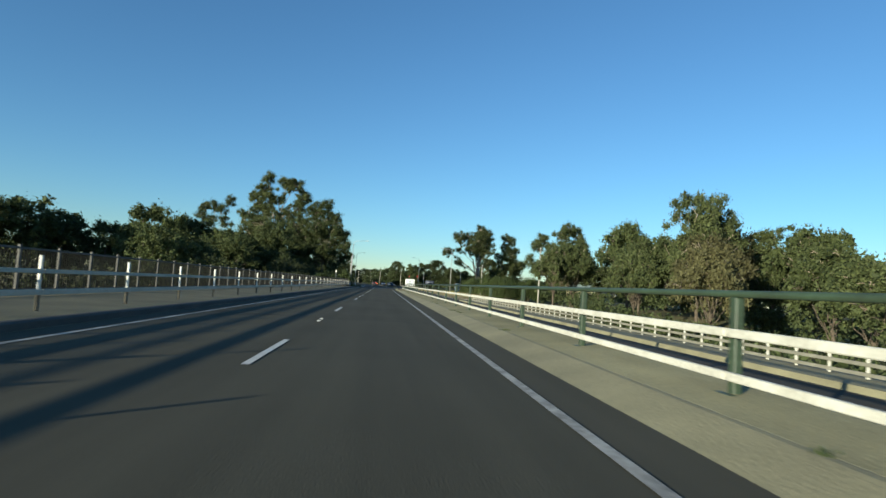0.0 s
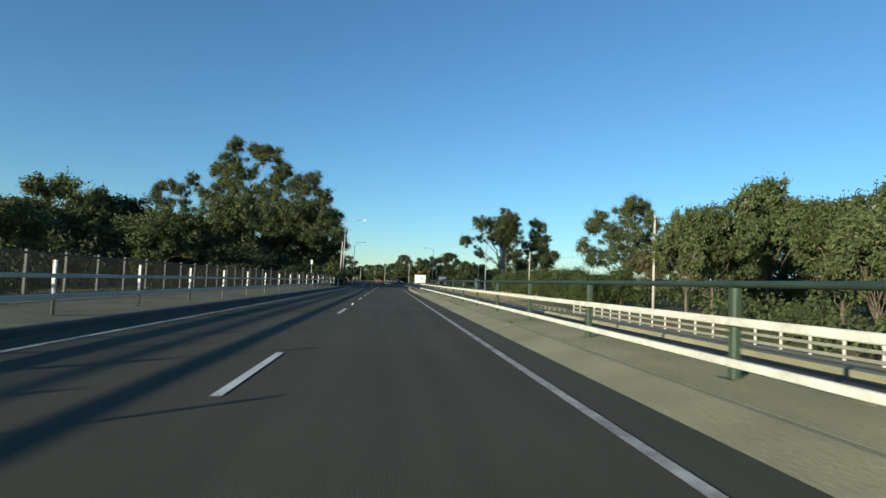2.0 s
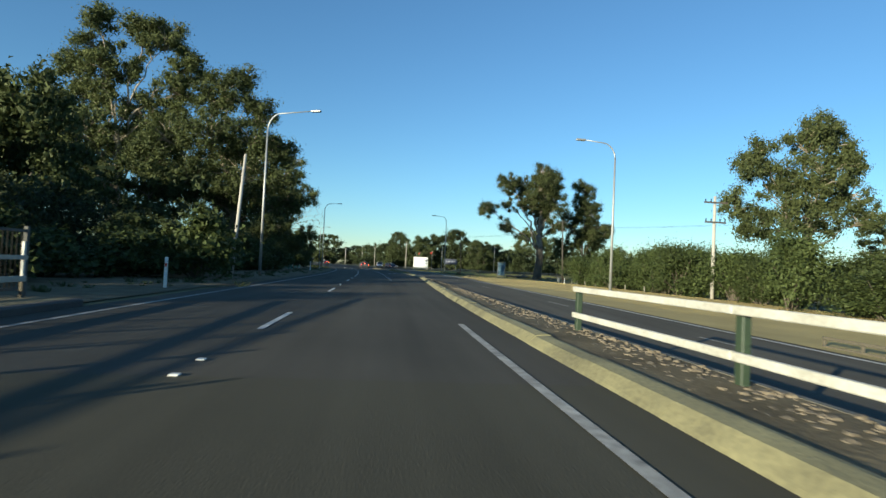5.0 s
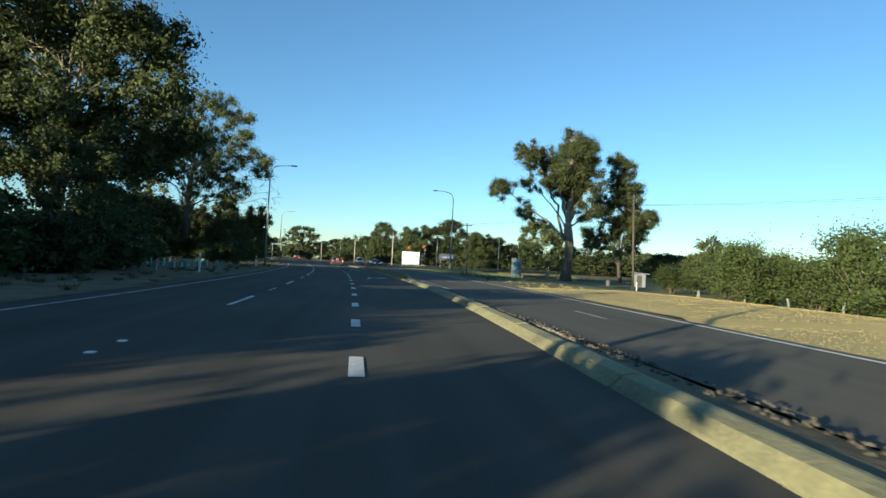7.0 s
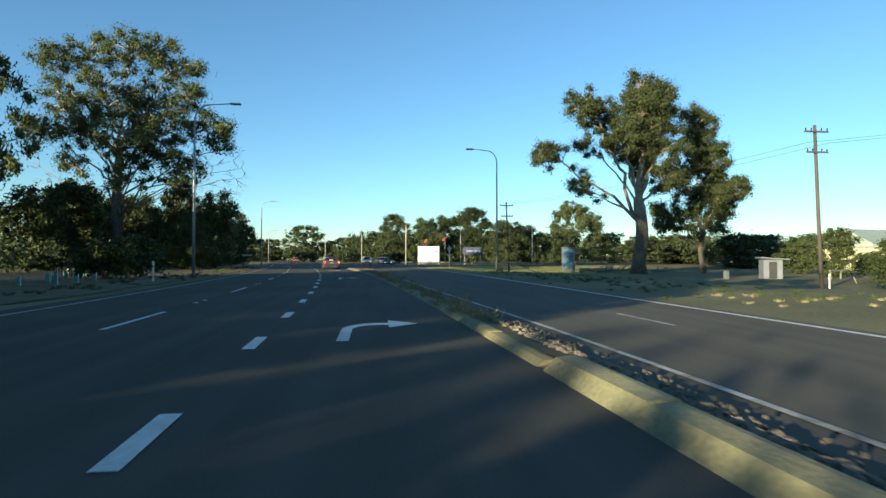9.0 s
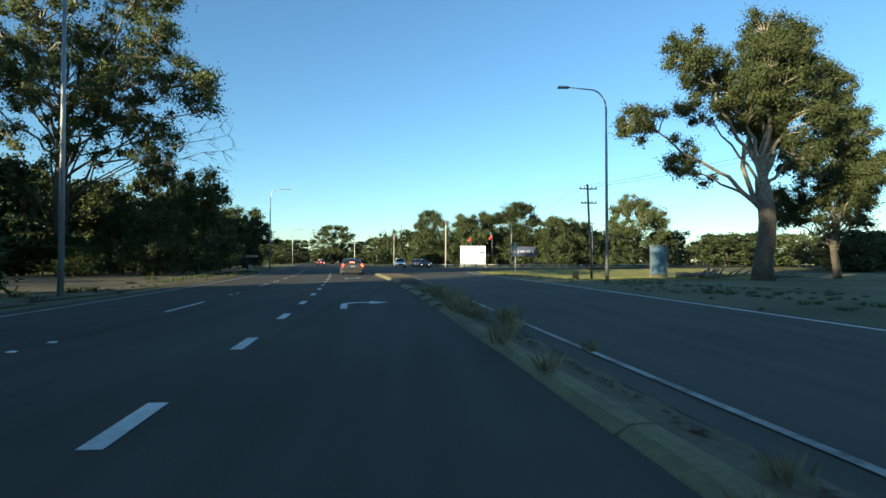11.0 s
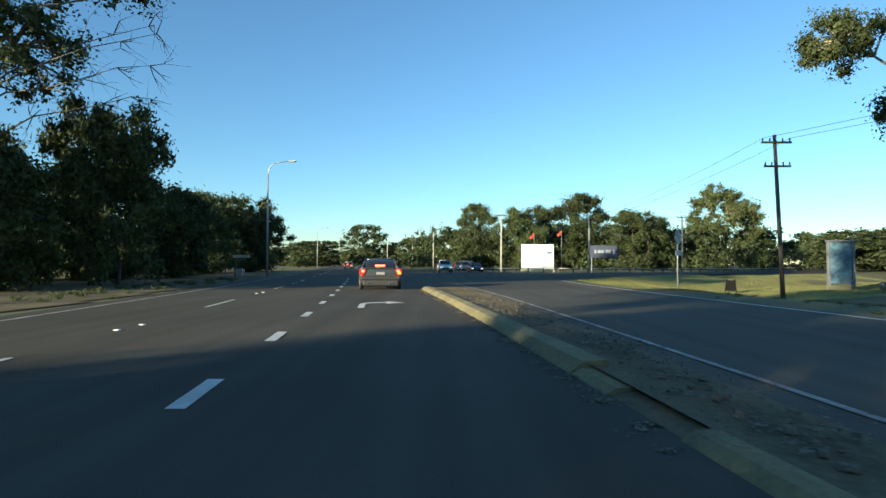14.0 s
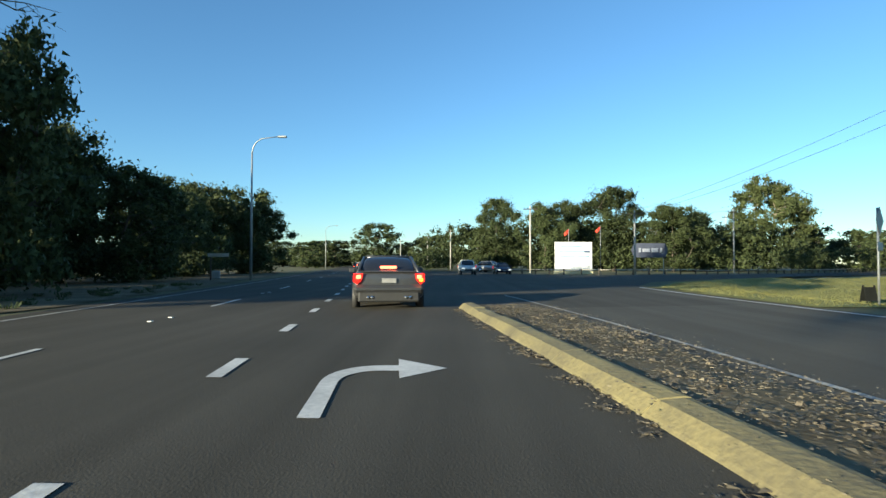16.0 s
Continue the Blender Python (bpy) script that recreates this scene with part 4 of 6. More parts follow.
# left bank and roadside
for row in [("dense", -11.8, 169, 6, 2.2), ("near", -29, 180, 13, 5), ("dense", -40, 160, 13, 6), ("dense", -52, 160, 15.5, 7), ("dense", -30, 156, 16, 5.2), ("dense", -42, 152, 13, 6), ("near", -33, 130, 9.5, 4.6), ("near", -27.5, 137, 8, 3.8), ("dense", -50, 122, 10, 4.8), ("dense", -58, 126, 10.5, 5), ("dense", -66, 122, 10, 5), ("dense", -57, 140, 12, 6), ("dense", -60, 152, 17.6, 6.4), ("dense", -52.5, 149, 16, 5.0),
            ("dense", -69, 130, 13, 6), ("dense", -75, 120, 14, 6), ("dense", -88, 125, 14, 7), ("dense", -50, 165, 14, 6), ("dense", -32, 163, 15, 5), ("dense", -13.5, 140, 3.4, 2.2), ("dense", -13, 160, 3.8, 2.4),
            ("dense", -14.5, 181, 5, 2.6), ("dense", -20, 200, 6.5, 3), ("gum", -47, 214, 22, 6), ("gum", -33, 224, 19, 5), ("dense", -34, 236, 9, 4), ("dense", -36, 250, 11.5, 4.5),
            ("dense", -23, 264, 7.8, 3.6), ("dense", -18, 247, 9.8, 2.8), ("dense", -19, 240, 6.2, 2.5), ("dense", -30, 306, 11.6, 5), ("dense", -29.5, 290, 10, 3.2), ("dense", -25, 271, 8.2, 3), ("dense", -26, 262, 10, 3.2),
            ("dense", -25, 255, 12.7, 3.0), ("dense", -29.5, 252, 9.6, 3.5), ("dense", -34, 258, 10.5, 4.2), ("dense", -24.6, 246.5, 6.4, 2.5), ("dense", -49, 276, 13.5, 6), ("dense", -32, 240, 10, 4), ("dense", -38, 275, 12, 5), ("dense", -45, 310, 13, 6), ("dense", -40, 335, 11, 5), ("dense", -27.5, 282, 8.4, 3.4), ("dense", -33, 297, 11.5, 4.5), ("dense", -28, 299, 9, 3.2)]:
    plant(*row)
for row in [("hedge", -27, 241.8, 3.6, 2.2), ("hedge", -30.5, 240.5, 3.8, 2.2), ("hedge", -24.2, 238.5, 2.6, 1.7), ("shrub", -9.2, 137, 3.8, 2.0), ("shrub", -11, 143, 3, 1.8), ("shrub", -13.5, 212, 3.0, 1.9), ("shrub", -14, 208, 2.4, 1.5), ("shrub", -12.5, 176, 3.6, 2.0), ("shrub", -12.5, 170, 3.0, 1.8)]:
    plant(*row)
# woods behind the left bank
rng_w = np.random.default_rng(5)
for k in range(56):
    x = -44 - 85 * rng_w.random()
    y = 172 + 1.03 * x + rng_w.random() * (255 - 172 - 1.03 * x)
    if x > -66 and y < 165 or any(a < y - 1.03 * x < b for a, b in ((158, 170), (197, 420))):
        continue
    plant("far" if rng_w.random() < 0.85 else "gum", x, y, 12 + 6 * rng_w.random(), 6 + 2 * rng_w.random())
for k in range(14):
    y = 95 + 5.2 * k
    if k not in (5, 6):
        plant("dense", -36.5 + 1.8 * math.sin(k * 2.3), y, (7.6 if y < 148 else 9.6) + 1.5 * math.sin(k * 2.9 + 0.6) - 1.05 * ground_height(-36, y), 3.5 + 0.7 * math.sin(k * 1.9))
for k in range(13):
    plant("shrub", -12.0 - 2.5 * rng_w.random(), 121 + 4.6 * k + 2 * rng_w.random(), 2.2 + 1.3 * rng_w.random(), 1.9)
# right bank and junction
hedge_gum = spreading_gum((55.4, 175.5), 41, 9.0, 0.5, [
    (8.5, 1.9, 0.0, 21.6, 1.9, 10), (8.4, 5.2, 1.0, 20.0, 1.9, 10), (8.0, 7.0, 0.0, 17.4, 1.8, 9), (8.2, -0.6, -1.0, 19.6, 2.0, 11), (7.6, -6.8, 0.5, 17.8, 1.8, 9), (7.2, -8.6, 0.0, 15.6, 1.6, 7), (7.8, -2.8, 1.0, 15.4, 2.4, 13),
    (7.4, 1.4, -1.5, 15.4, 2.6, 14), (6.4, -10.4, 0.0, 11.4, 1.6, 7), (6.0, -8.0, 0.0, 8.8, 2.0, 9), (6.6, -3.4, -1.0, 10.6, 2.6, 13), (6.4, 3.0, 1.0, 10.8, 2.6, 13), (6.6, 6.6, 0.0, 13.2, 2.0, 10), (5.0, 9.6, 0.0, 10.4, 2.0, 9)], 0.95, 420, 0.33, M["gum"], BARK, "tall pale gum tree with rounded heads behind the hedge")
hedge_gum.scale = (0.95, 0.95, 1.06)
for row in [("gum", 75, 180, 12.5, 6), ("gum", 48.5, 84, 20.5, 5.6), ("dense", 80, 132, 17, 7), ("gum", 64, 88, 16.5, 6), ("dense", 76, 112, 15, 6), ("gum", 70, 128, 14.5, 6), ("dense", 72, 150, 14, 6), ("gum", 60, 50, 9, 5), ("dense", 58.5, 236, 6.3, 2.4), ("dense", 63, 231, 5.4, 2.8), ("dense", 70.6, 257.6, 6, 3), ("dense", 46.5, 212.5, 7.6, 3.0)]:
    plant(*row)
for k in range(14):
    y = 116 + 4.4 * k
    plant("hedge", 25.6 + 0.06 * k + 1.2 * math.sin(k * 2.1), y, 3.9 + 1.1 * math.sin(k * 2.7), 2.3 + 0.5 * math.sin(k * 1.9))
    plant("hedge", 30.3 + 1.2 * math.sin(k * 1.7), y + 2, 4.5 + 0.9 * math.sin(k * 2.2 + 1), 2.7)
for row in [(26.2, 177.5, 3.9, 2.2), (27.8, 181.5, 3.3, 2.0), (30.6, 181, 4.0, 2.3), (36.5, 193, 6.0, 2.0), (39.4, 199, 4.2, 2.6), (37.2, 206, 3.4, 2.2)]:
    plant("hedge", *row)
for row in [(7.7, 345, 15, 5.5), (16.8, 340, 13.5, 5.6), (31.6, 345, 17.3, 7.6), (40, 335, 13, 6.4), (86.7, 370, 11, 7), (100, 370, 10, 7), (-31.8, 450, 17.6, 10), (-55, 480, 12, 14), (-7.6, 420, 11, 8), (-51, 420, 9, 6),
            (24, 350, 15, 6), (48, 345, 12, 6), (60, 372, 11, 7), (115, 380, 11, 8), (132, 390, 11, 8), (90, 300, 8.5, 8), (92, 330, 8.6, 10), (75, 320, 8, 7), (110, 320, 9, 9), (130, 330, 9, 9), (5, 400, 12, 8), (-18, 470, 12, 9),
            (-70, 520, 13, 14), (-95, 540, 14, 14), (20, 440, 12, 9), (60, 430, 12, 10), (150, 350, 10, 9), (175, 360, 10, 9), (200, 340, 11, 10), (105, 275, 7.5, 6), (125, 270, 8, 7), (150, 285, 9, 8)]:
    plant("mid" if row[1] < 352 and row[0] < 50 else "far", *row)


def woods(name, line, half, top, count, leaf, seed, label, leafm="far"):
    """A far belt of woods: uneven clumps of leaves along a line, joined in one."""
    rng = np.random.default_rng(seed)
    pts = np.array(line, float)
    seg = np.linalg.norm(np.diff(pts, axis=0), axis=1)
    run = np.concatenate([[0], np.cumsum(seg)])
    s = rng.random(count) * run[-1]
    x, y = np.interp(s, run, pts[:, 0]), np.interp(s, run, pts[:, 1])
    wide = 0.75 * top + 1.0
    tall = rng.uniform(0.55, 1.0, int(run[-1] / wide) + 2)
    k, u = (s / wide).astype(int), (s / wide) % 1.0 * 2 - 1
    h = top * tall[k] * (0.45 + 0.55 * np.sqrt(np.maximum(0, 1 - u * u))) * rng.random(count) ** 0.55
    C = np.stack([x + rng.normal(size=count) * half, y + rng.normal(size=count) * half, h + 0.4], axis=1)
    C[:, 2] += np.array([ground_height(a, b) for a, b in C[:, :2]])
    ob = part(name, leaf_mesh(name, C, 1.4 * leaf * rng.uniform(0.8, 1.8, count), 24, leaf, rng, 0.9), M[leafm])
    return tagged(ob, label, "woods", kind="stuff")


woods("far_woods", [(-210, 420), (-120, 520), (-60, 560), (10, 480), (90, 440), (180, 400), (300, 330), (330, 200)], 9, 10, 2600, 1.1, 3, "distant belt of olive green trees on the horizon")
woods("far_woods", [(-6, 352), (20, 346), (45, 342), (70, 350)], 3.0, 11, 800, 0.7, 4, "dense trees and scrub behind the billboard")
woods("far_woods", [(75, 330), (110, 305), (140, 300), (190, 320)], 2.2, 8.0, 900, 0.7, 6, "belt of low trees beyond the park")
woods("bank_scrub", [(30, 20), (34, 60), (37, 100), (35, 118), (42, 150), (60, 160)], 2.6, 3.4, 900, 0.42, 7, "thick scrub on the river bank")
woods("bank_scrub", [(57, 40), (60, 90), (58, 140)], 2.2, 5.6, 600, 0.55, 17, "dark scrub under the trees on the river bank")
woods("far_woods", [(80, -20), (84, 60), (86, 120), (95, 190)], 6, 14, 1500, 0.9, 9, "dark woods beyond the river bank")
# scrub whose leaf colour already holds the shade
woods("bank_scrub", [(-16, -50), (-15.5, 40), (-16, 108)], 1.2, 3.2, 1900, 0.22, 12, "scrub beside the bridge with shade darkened into its leaves", "shaded_leaf")
woods("bank_scrub", [(-27, -60), (-26, 40), (-27, 100)], 2.0, 5.4, 1300, 0.4, 16, "river bank scrub below the bridge, leaves darkened as shade", "shaded_leaf")
woods("bank_scrub", [(-160, 60), (-110, 100), (-70, 130), (-40, 146), (-20, 152)], 5.0, 7.0, 1300, 0.5, 8, "dark thick scrub below the trees")
# here too the shade is painted into the leaf colour
woods("bank_scrub", [(-22, 118), (-20, 132), (-19, 152)], 1.3, 6.0, 720, 0.24, 13, "thick scrub behind the roadside fence, leaves darkened as shade", "shaded_leaf")
woods("bank_scrub", [(-24, 160), (-26, 200), (-35, 235), (-36, 300)], 3.0, 2.8, 1000, 0.4, 10, "dark thick scrub below the trees")
woods("bank_scrub", [(-23.5, 258), (-25, 275), (-29, 305)], 0.8, 3.0, 350, 0.22, 15, "low dark scrub under the roadside trees")
plant("mid", 62.0, 354, 11.0, 5.0)
plant("mid", 76.0, 356, 10.5, 5.4)
spreading_gum((66.5, 350), 51, 6.0, 0.5, [
    (5.5, -1.4, 0.0, 17.4, 2.6, 12), (5.6, 2.4, 1.0, 16.8, 2.5, 11), (5.2, -4.6, 0.0, 15.0, 2.3, 10), (5.0, 6.4, -1.0, 13.4, 2.2, 10), (4.8, -6.4, 0.5, 11.2, 1.8, 7), (4.6, 0.3, -2.0, 12.6, 2.6, 11), (4.2, -3.2, -1.0, 9.8, 2.2, 8), (4.0, 7.4, 0.5, 10.0, 1.6, 6)],
    1.1, 260, 0.5, M["gum"], BARK, "broad gum tree with rounded leafy heads across the junction")
woods("bank_scrub", [(-8, 349), (20, 343), (45, 339), (75, 336), (100, 325), (140, 315)], 2.0, 4.8, 1200, 0.45, 14, "low green scrub along the fence behind the junction")


# ---- lamps and poles ----
def street_lamp(x, y, h, arm, rz, label="tall galvanised street lamp with a curved outreach arm"):
    t = thing("street_lamp", (x, y, 0), label, "street lamp", "street lamps", rz=rz)
    part("pole", tube("pole", [(0, 0, -0.1), (0, 0, h * 0.5), (0, 0, h - 1.2)], [0.11, 0.085, 0.06], 10), M["galv"], t)
    pts, r = [], []
    for i in range(9):
        w = math.pi / 2 * i / 8
        pts.append(((1 - math.cos(w)) * 1.0, 0, h - 1.2 + math.sin(w) * 1.2))
        r.append(0.055 - 0.002 * i)
    pts.append((arm, 0, h + 0.12))
    r.append(0.035)
    part("arm", tube("arm", pts, r, 8), M["galv"], t)
    bm = add_box(bmesh.new(), (arm + 0.3, 0, h + 0.11), (0.72, 0.26, 0.14), 0.04)
    part("lantern", bm, M["galv"], t)
    return t


street_lamp(-8.2, 147.7, 11.5, 3.4, -20)
street_lamp(-10.3, 212.5, 11.8, 2.4, 0)
street_lamp(13.9, 227, 11.9, 2.4, 180)
street_lamp(-16.8, 269.8, 10.8, 2.0, 0)
street_lamp(17.3, 147, 11.0, 2.4, 180)
street_lamp(-34, 372, 11, 2.4, 0)


def power_pole(x, y, h, arms=2, r=0.14, lean=0.0, rz=0.0):
    t = thing("power_pole", (x, y, ground_height(x, y)), "grey timber power pole with crossarms and insulators", "power pole", "power poles", rz=rz)
    # sunlit poles get the pale tone, those in tree shade the dark one
    part("pole", tube("pole", [(0, 0, -0.2), (lean * h, 0, h)], [r, r * 0.72], 10), M["pole_sunlit" if y < 160 or y > 290 else "shaded_wood"], t)
    for k in range(arms):
        z = h - 0.5 - 1.5 * k
        ob = part("crossarm", box((lean * z, -0.16, z), (1.9 if k == 0 else 1.7, 0.1, 0.12), 0.01), M["shaded_wood"], t)
        for dx in (-0.85, -0.4, 0.4, 0.85):
            part("insulator", tube("insulator", [(lean * z + dx * (1 if k == 0 else 0.9), -0.16, z + 0.05), (lean * z + dx * (1 if k == 0 else 0.9), -0.16, z + 0.26)], [0.035, 0.045], 6), M["dark_steel"], ob)
    return t


power_pole(20.95, 251.4, 10.3, 2, 0.14, -0.04)
power_pole(34.3, 209.9, 12.0, 2, 0.15, -0.035)
power_pole(29.5, 106.5, 11.0, 1, 0.16)
power_pole(25.4, 147.1, 7.9)
power_pole(20.9, 297.5, 8.0, 1)
power_pole(9.2, 306, 9.4, 1)
power_pole(43, 318, 10.2, 1)
power_pole(57, 350, 12.0, 1)
power_pole(-2, 345, 8.5, 1)
power_pole(-8, 372, 8.5, 1)
power_pole(-17, 395, 8.5, 1)
power_pole(-8.0, 139, 7.3, 0, 0.12, 0.25, 90)


# ---- billboard, signs ----
M["board"] = mat("board_white", (0.80, 0.81, 0.80), (0.72, 0.74, 0.74), 0.5, fine=6, coarse=0.5, bump=0.05)
M["board_ink"] = mat("board_ink", (0.30, 0.50, 0.62), (0.24, 0.42, 0.55), 0.5, fine=10, coarse=1, bump=0)
M["sign_blue"] = mat("sign_blue", (0.10, 0.16, 0.26), (0.07, 0.11, 0.19), 0.5, fine=10, coarse=1, bump=0)
M["red"] = mat("flag_red", (0.60, 0.06, 0.03), (0.45, 0.04, 0.02), 0.7, fine=12, coarse=2, bump=0)
M["teal"] = mat("guard_teal", (0.10, 0.30, 0.24), (0.06, 0.20, 0.16), 0.6, fine=10, coarse=3, bump=0.1)
M["mural"] = mat("mural_blue", (0.15, 0.27, 0.34), (0.03, 0.06, 0.09), 0.5, fine=4, coarse=1.6, bump=0)
M["cream"] = mat("cream_wall", (0.58, 0.52, 0.32), (0.46, 0.42, 0.27), 0.85, fine=12, coarse=0.6, bump=0.2)
M["roof"] = mat("roof_green", (0.30, 0.35, 0.29), (0.22, 0.26, 0.22), 0.5, fine=8, coarse=0.5, bump=0.2)
M["shed"] = mat("shed_grey", (0.17, 0.185, 0.20), (0.11, 0.12, 0.13), 0.6, fine=8, coarse=0.6, bump=0.2)
M["white"] = mat("white_paint", (0.78, 0.77, 0.73), (0.60, 0.59, 0.55), 0.6, fine=14, coarse=2, bump=0.1)


def gz(x, y):
    return ground_height(x, y)


def billboard():
    t = thing("billboard", (14.1, 301, -0.1), "large white roadside billboard with pale blue lettering bars", "billboard", rz=4)
    part("panel", box((0, 0, 2.4), (4.9, 0.14, 3.7), 0.02), M["board"], t, "white panel")
    for x0, w, z in ((-0.2, 3.0, 3.7), (-0.1, 3.6, 3.0), (0.1, 3.9, 2.35)):
        part("lettering_bar", box((x0, -0.085, z), (w, 0.03, 0.2)), M["board_ink"], t, "pale blue bar")
    part("emblem", box((1.75, -0.09, 3.0), (0.8, 0.03, 0.26), 0.01), M["sign_blue"], t, "dark blue mark")
    for x in (-2.0, 0, 2.0):
        part("leg", box((x, 0.14, 0.6), (0.12, 0.12, 1.4), 0.01), M["galv"], t)
    part("plinth", box((0, 0.1, 0.3), (5.1, 0.3, 0.4), 0.03), M["cream"], t, "cream plinth")


billboard()


def flag(x, y, h, side):
    t = thing("flag", (x, y, 0), "small red flag on a slim grey pole", "flag", "flags by the billboard")
    part("pole", tube("pole", [(0, 0, -0.1), (0, 0, h)], [0.045, 0.03], 8), M["galv"], t)
    v, f = [], []
    for i in range(7):
        for j in range(5):
            u, w = i / 6, j / 4
            v.append((side * (0.04 + 0.62 * u * (1 - 0.25 * w)), 0.08 * math.sin(u * 8 + w), h - 0.05 - (0.62 - 0.3 * u) * w - 0.62 * u))
    for i in range(6):
        for j in range(4):
            q = i * 5 + j
            f.append((q, q + 1, q + 6, q + 5))
    part("cloth", mesh_of("cloth", v, f, True), M["red"], t, "red cloth").modifiers.new("thick", "SOLIDIFY").thickness = 0.01


flag(13.9, 303, 6.0, -1)
flag(18.1, 303, 6.4, -1)


def sign_board(x, y, w, h, z, material, label, rz=0.0):
    """A long six-sided board with a row of pale marks."""
    t = thing("sign_board", (x, y, gz(x, y)), label, "sign", rz=rz)
    ring = [(-w / 2, 0.5), (-w * 0.42, 1.0), (w * 0.42, 1.0), (w / 2, 0.5), (w * 0.42, 0.0), (-w * 0.42, 0.0)]
    k = len(ring)
    v = [(a, d, z + b * h) for d in (-0.04, 0.04) for a, b in ring]
    f = [tuple(range(k)), tuple(reversed(range(k, 2 * k)))] + [(i + k, (i + 1) % k + k, (i + 1) % k, i) for i in range(k)]
    part("panel", mesh_of("panel", v, f), material, t)
    for x0, bw, bh in ((-0.27, 0.06, 0.3), (-0.1, 0.2, 0.24), (0.13, 0.17, 0.3), (0.31, 0.06, 0.34)):
        part("lettering_bar", box((x0 * w, -0.05, z + h * 0.5), (bw * w, 0.02, bh * h), 0.01), M["sign_mark"], t, "pale worn bar")
    for sx in (-0.38, 0.38):
        part("leg", box((sx * w, 0.09, (z + h * 0.6) / 2 - 0.1), (0.1, 0.1, z + h * 0.6 + 0.2), 0.01), M["galv"], t)
    return t


M["sign_mark"] = mat("sign_mark", (0.34, 0.36, 0.42), (0.24, 0.26, 0.31), 0.6, fine=10, coarse=2, bump=0.05)
M["sign_slate"] = mat("sign_slate", (0.075, 0.085, 0.125), (0.05, 0.058, 0.085), 0.55, fine=10, coarse=1, bump=0.05)
sign_board(24.6, 303, 5.0, 1.9, 2.2, M["sign_slate"], "long six-sided slate blue sign board with pale marks", 4)


def road_sign_back(x, y):
    t = thing("road_sign", (x, y, gz(x, y)), "bare back of a diamond road sign on a post", "road sign", rz=42)
    part("post", tube("post", [(0, 0, -0.1), (0, 0, 3.0)], [0.035, 0.035], 8), M["galv"], t)
    bm = bmesh.new()
    add_box(bm, (0, -0.05, 2.6), (0.62, 0.02, 0.62), 0.006, Matrix.Translation((0, 0, 2.6)) @ Matrix.Rotation(radians(45), 4, "Y") @ Matrix.Translation((0, 0, -2.6)))
    part("diamond_plate", bm, M["galv"], t, "bare metal diamond plate")
    part("lower_plate", box((0, -0.05, 1.82), (0.66, 0.02, 0.26), 0.006), M["galv"], t, "small bare metal plate")
    for z in (1.82, 2.4, 2.8):
        part("clamp", box((0, -0.03, z), (0.12, 0.05, 0.04), 0.006), M["dark_steel"], t)


road_sign_back(11.44, 244.4)


def a_frame(x, y):
    t = thing("a_frame_sign", (x, y, gz(x, y) + 0.06), "small dark folding sign standing on the grass", "sign")
    for s in (-1, 1):
        m = Matrix.Translation((0, 0.28 * s, 0)) @ Matrix.Rotation(radians(14 * s), 4, "X")
        part("board", box((0, 0, 0.52), (0.62, 0.03, 0.8), 0.01, m), M["dark_steel"], t)
        for sx in (-0.3, 0.3):
            part("leg", box((sx, 0, 0.5), (0.05, 0.05, 1.04), 0.006, m), M["dark_steel"], t)
    part("poster", box((0, -0.24, 0.55), (0.5, 0.012, 0.55), 0, Matrix.Translation((0, 0, 0)) @ Matrix.Rotation(radians(-14), 4, "X") @ Matrix.Translation((0, 0.07, 0))), M["galv"], t, "pale poster")


a_frame(21.4, 258.7)


def info_shelter(x, y):
    t = thing("information_board", (x, y, gz(x, y)), "tall information board with a blue mural beside the gum tree", "sign", rz=-8)
    part("panel", box((0, 0, 2.4), (1.75, 0.25, 3.6), 0.03), M["mural"], t, "blue painted mural panel")
    part("frame", box((1.0, 0, 2.1), (0.22, 0.36, 4.3), 0.03), M["shed"], t, "grey side column")
    part("frame", box((-0.99, 0, 2.1), (0.2, 0.36, 4.3), 0.03), M["shed"], t, "grey side column")
    part("cap", box((0, 0, 4.33), (2.35, 0.6, 0.12), 0.03), M["shed"], t, "flat grey cap")
    part("plinth", box((0, 0, 0.2), (2.2, 0.5, 0.5), 0.03), M["concrete"], t)


info_shelter(34.6, 265.6)


def fallen_branch(x, y, rz, length, r, seed):
    """A crooked dead bough with forks, lying on the grass."""
    rng = np.random.default_rng(seed)
    t = thing("fallen_branch", (x, y, gz(x, y) + 0.05), "dead grey-brown fallen bough lying under the gum", "branch", "fallen boughs", rz=rz)
    pts = [(length * (i / 6 - 0.5), 0.25 * math.sin(i * 1.3 + seed), r + 0.12 * i / 6 + 0.15 * rng.random()) for i in range(7)]
    part("limb", tube("limb", pts, [r * (1 - 0.11 * i) for i in range(7)], 8), M["bark"], t)
    for i in (2, 3, 4, 5):
        p = Vector(pts[i])
        d = Vector((rng.uniform(0.4, 1.2), rng.uniform(-1, 1), rng.uniform(0.2, 1.1)))
        part("twig", tube("twig", [p, p + d * 0.6 + Vector((0, 0.1, 0.1)), p + d * 1.3], [r * 0.45, r * 0.3, r * 0.1], 6), M["bark"], t)


for row in [(38.4, 262, 10, 6.5, 0.36, 1), (40.4, 259.5, -25, 5.0, 0.3, 2), (40.6, 264, 40, 5.6, 0.32, 3), (47.6, 258.5, 5, 4.0, 0.22, 4)]:
    fallen_branch(*row)


M["pale_wall"] = mat("pale_wall", (0.11, 0.12, 0.12), (0.07, 0.08, 0.08), 0.8, fine=12, coarse=0.8, bump=0.2)


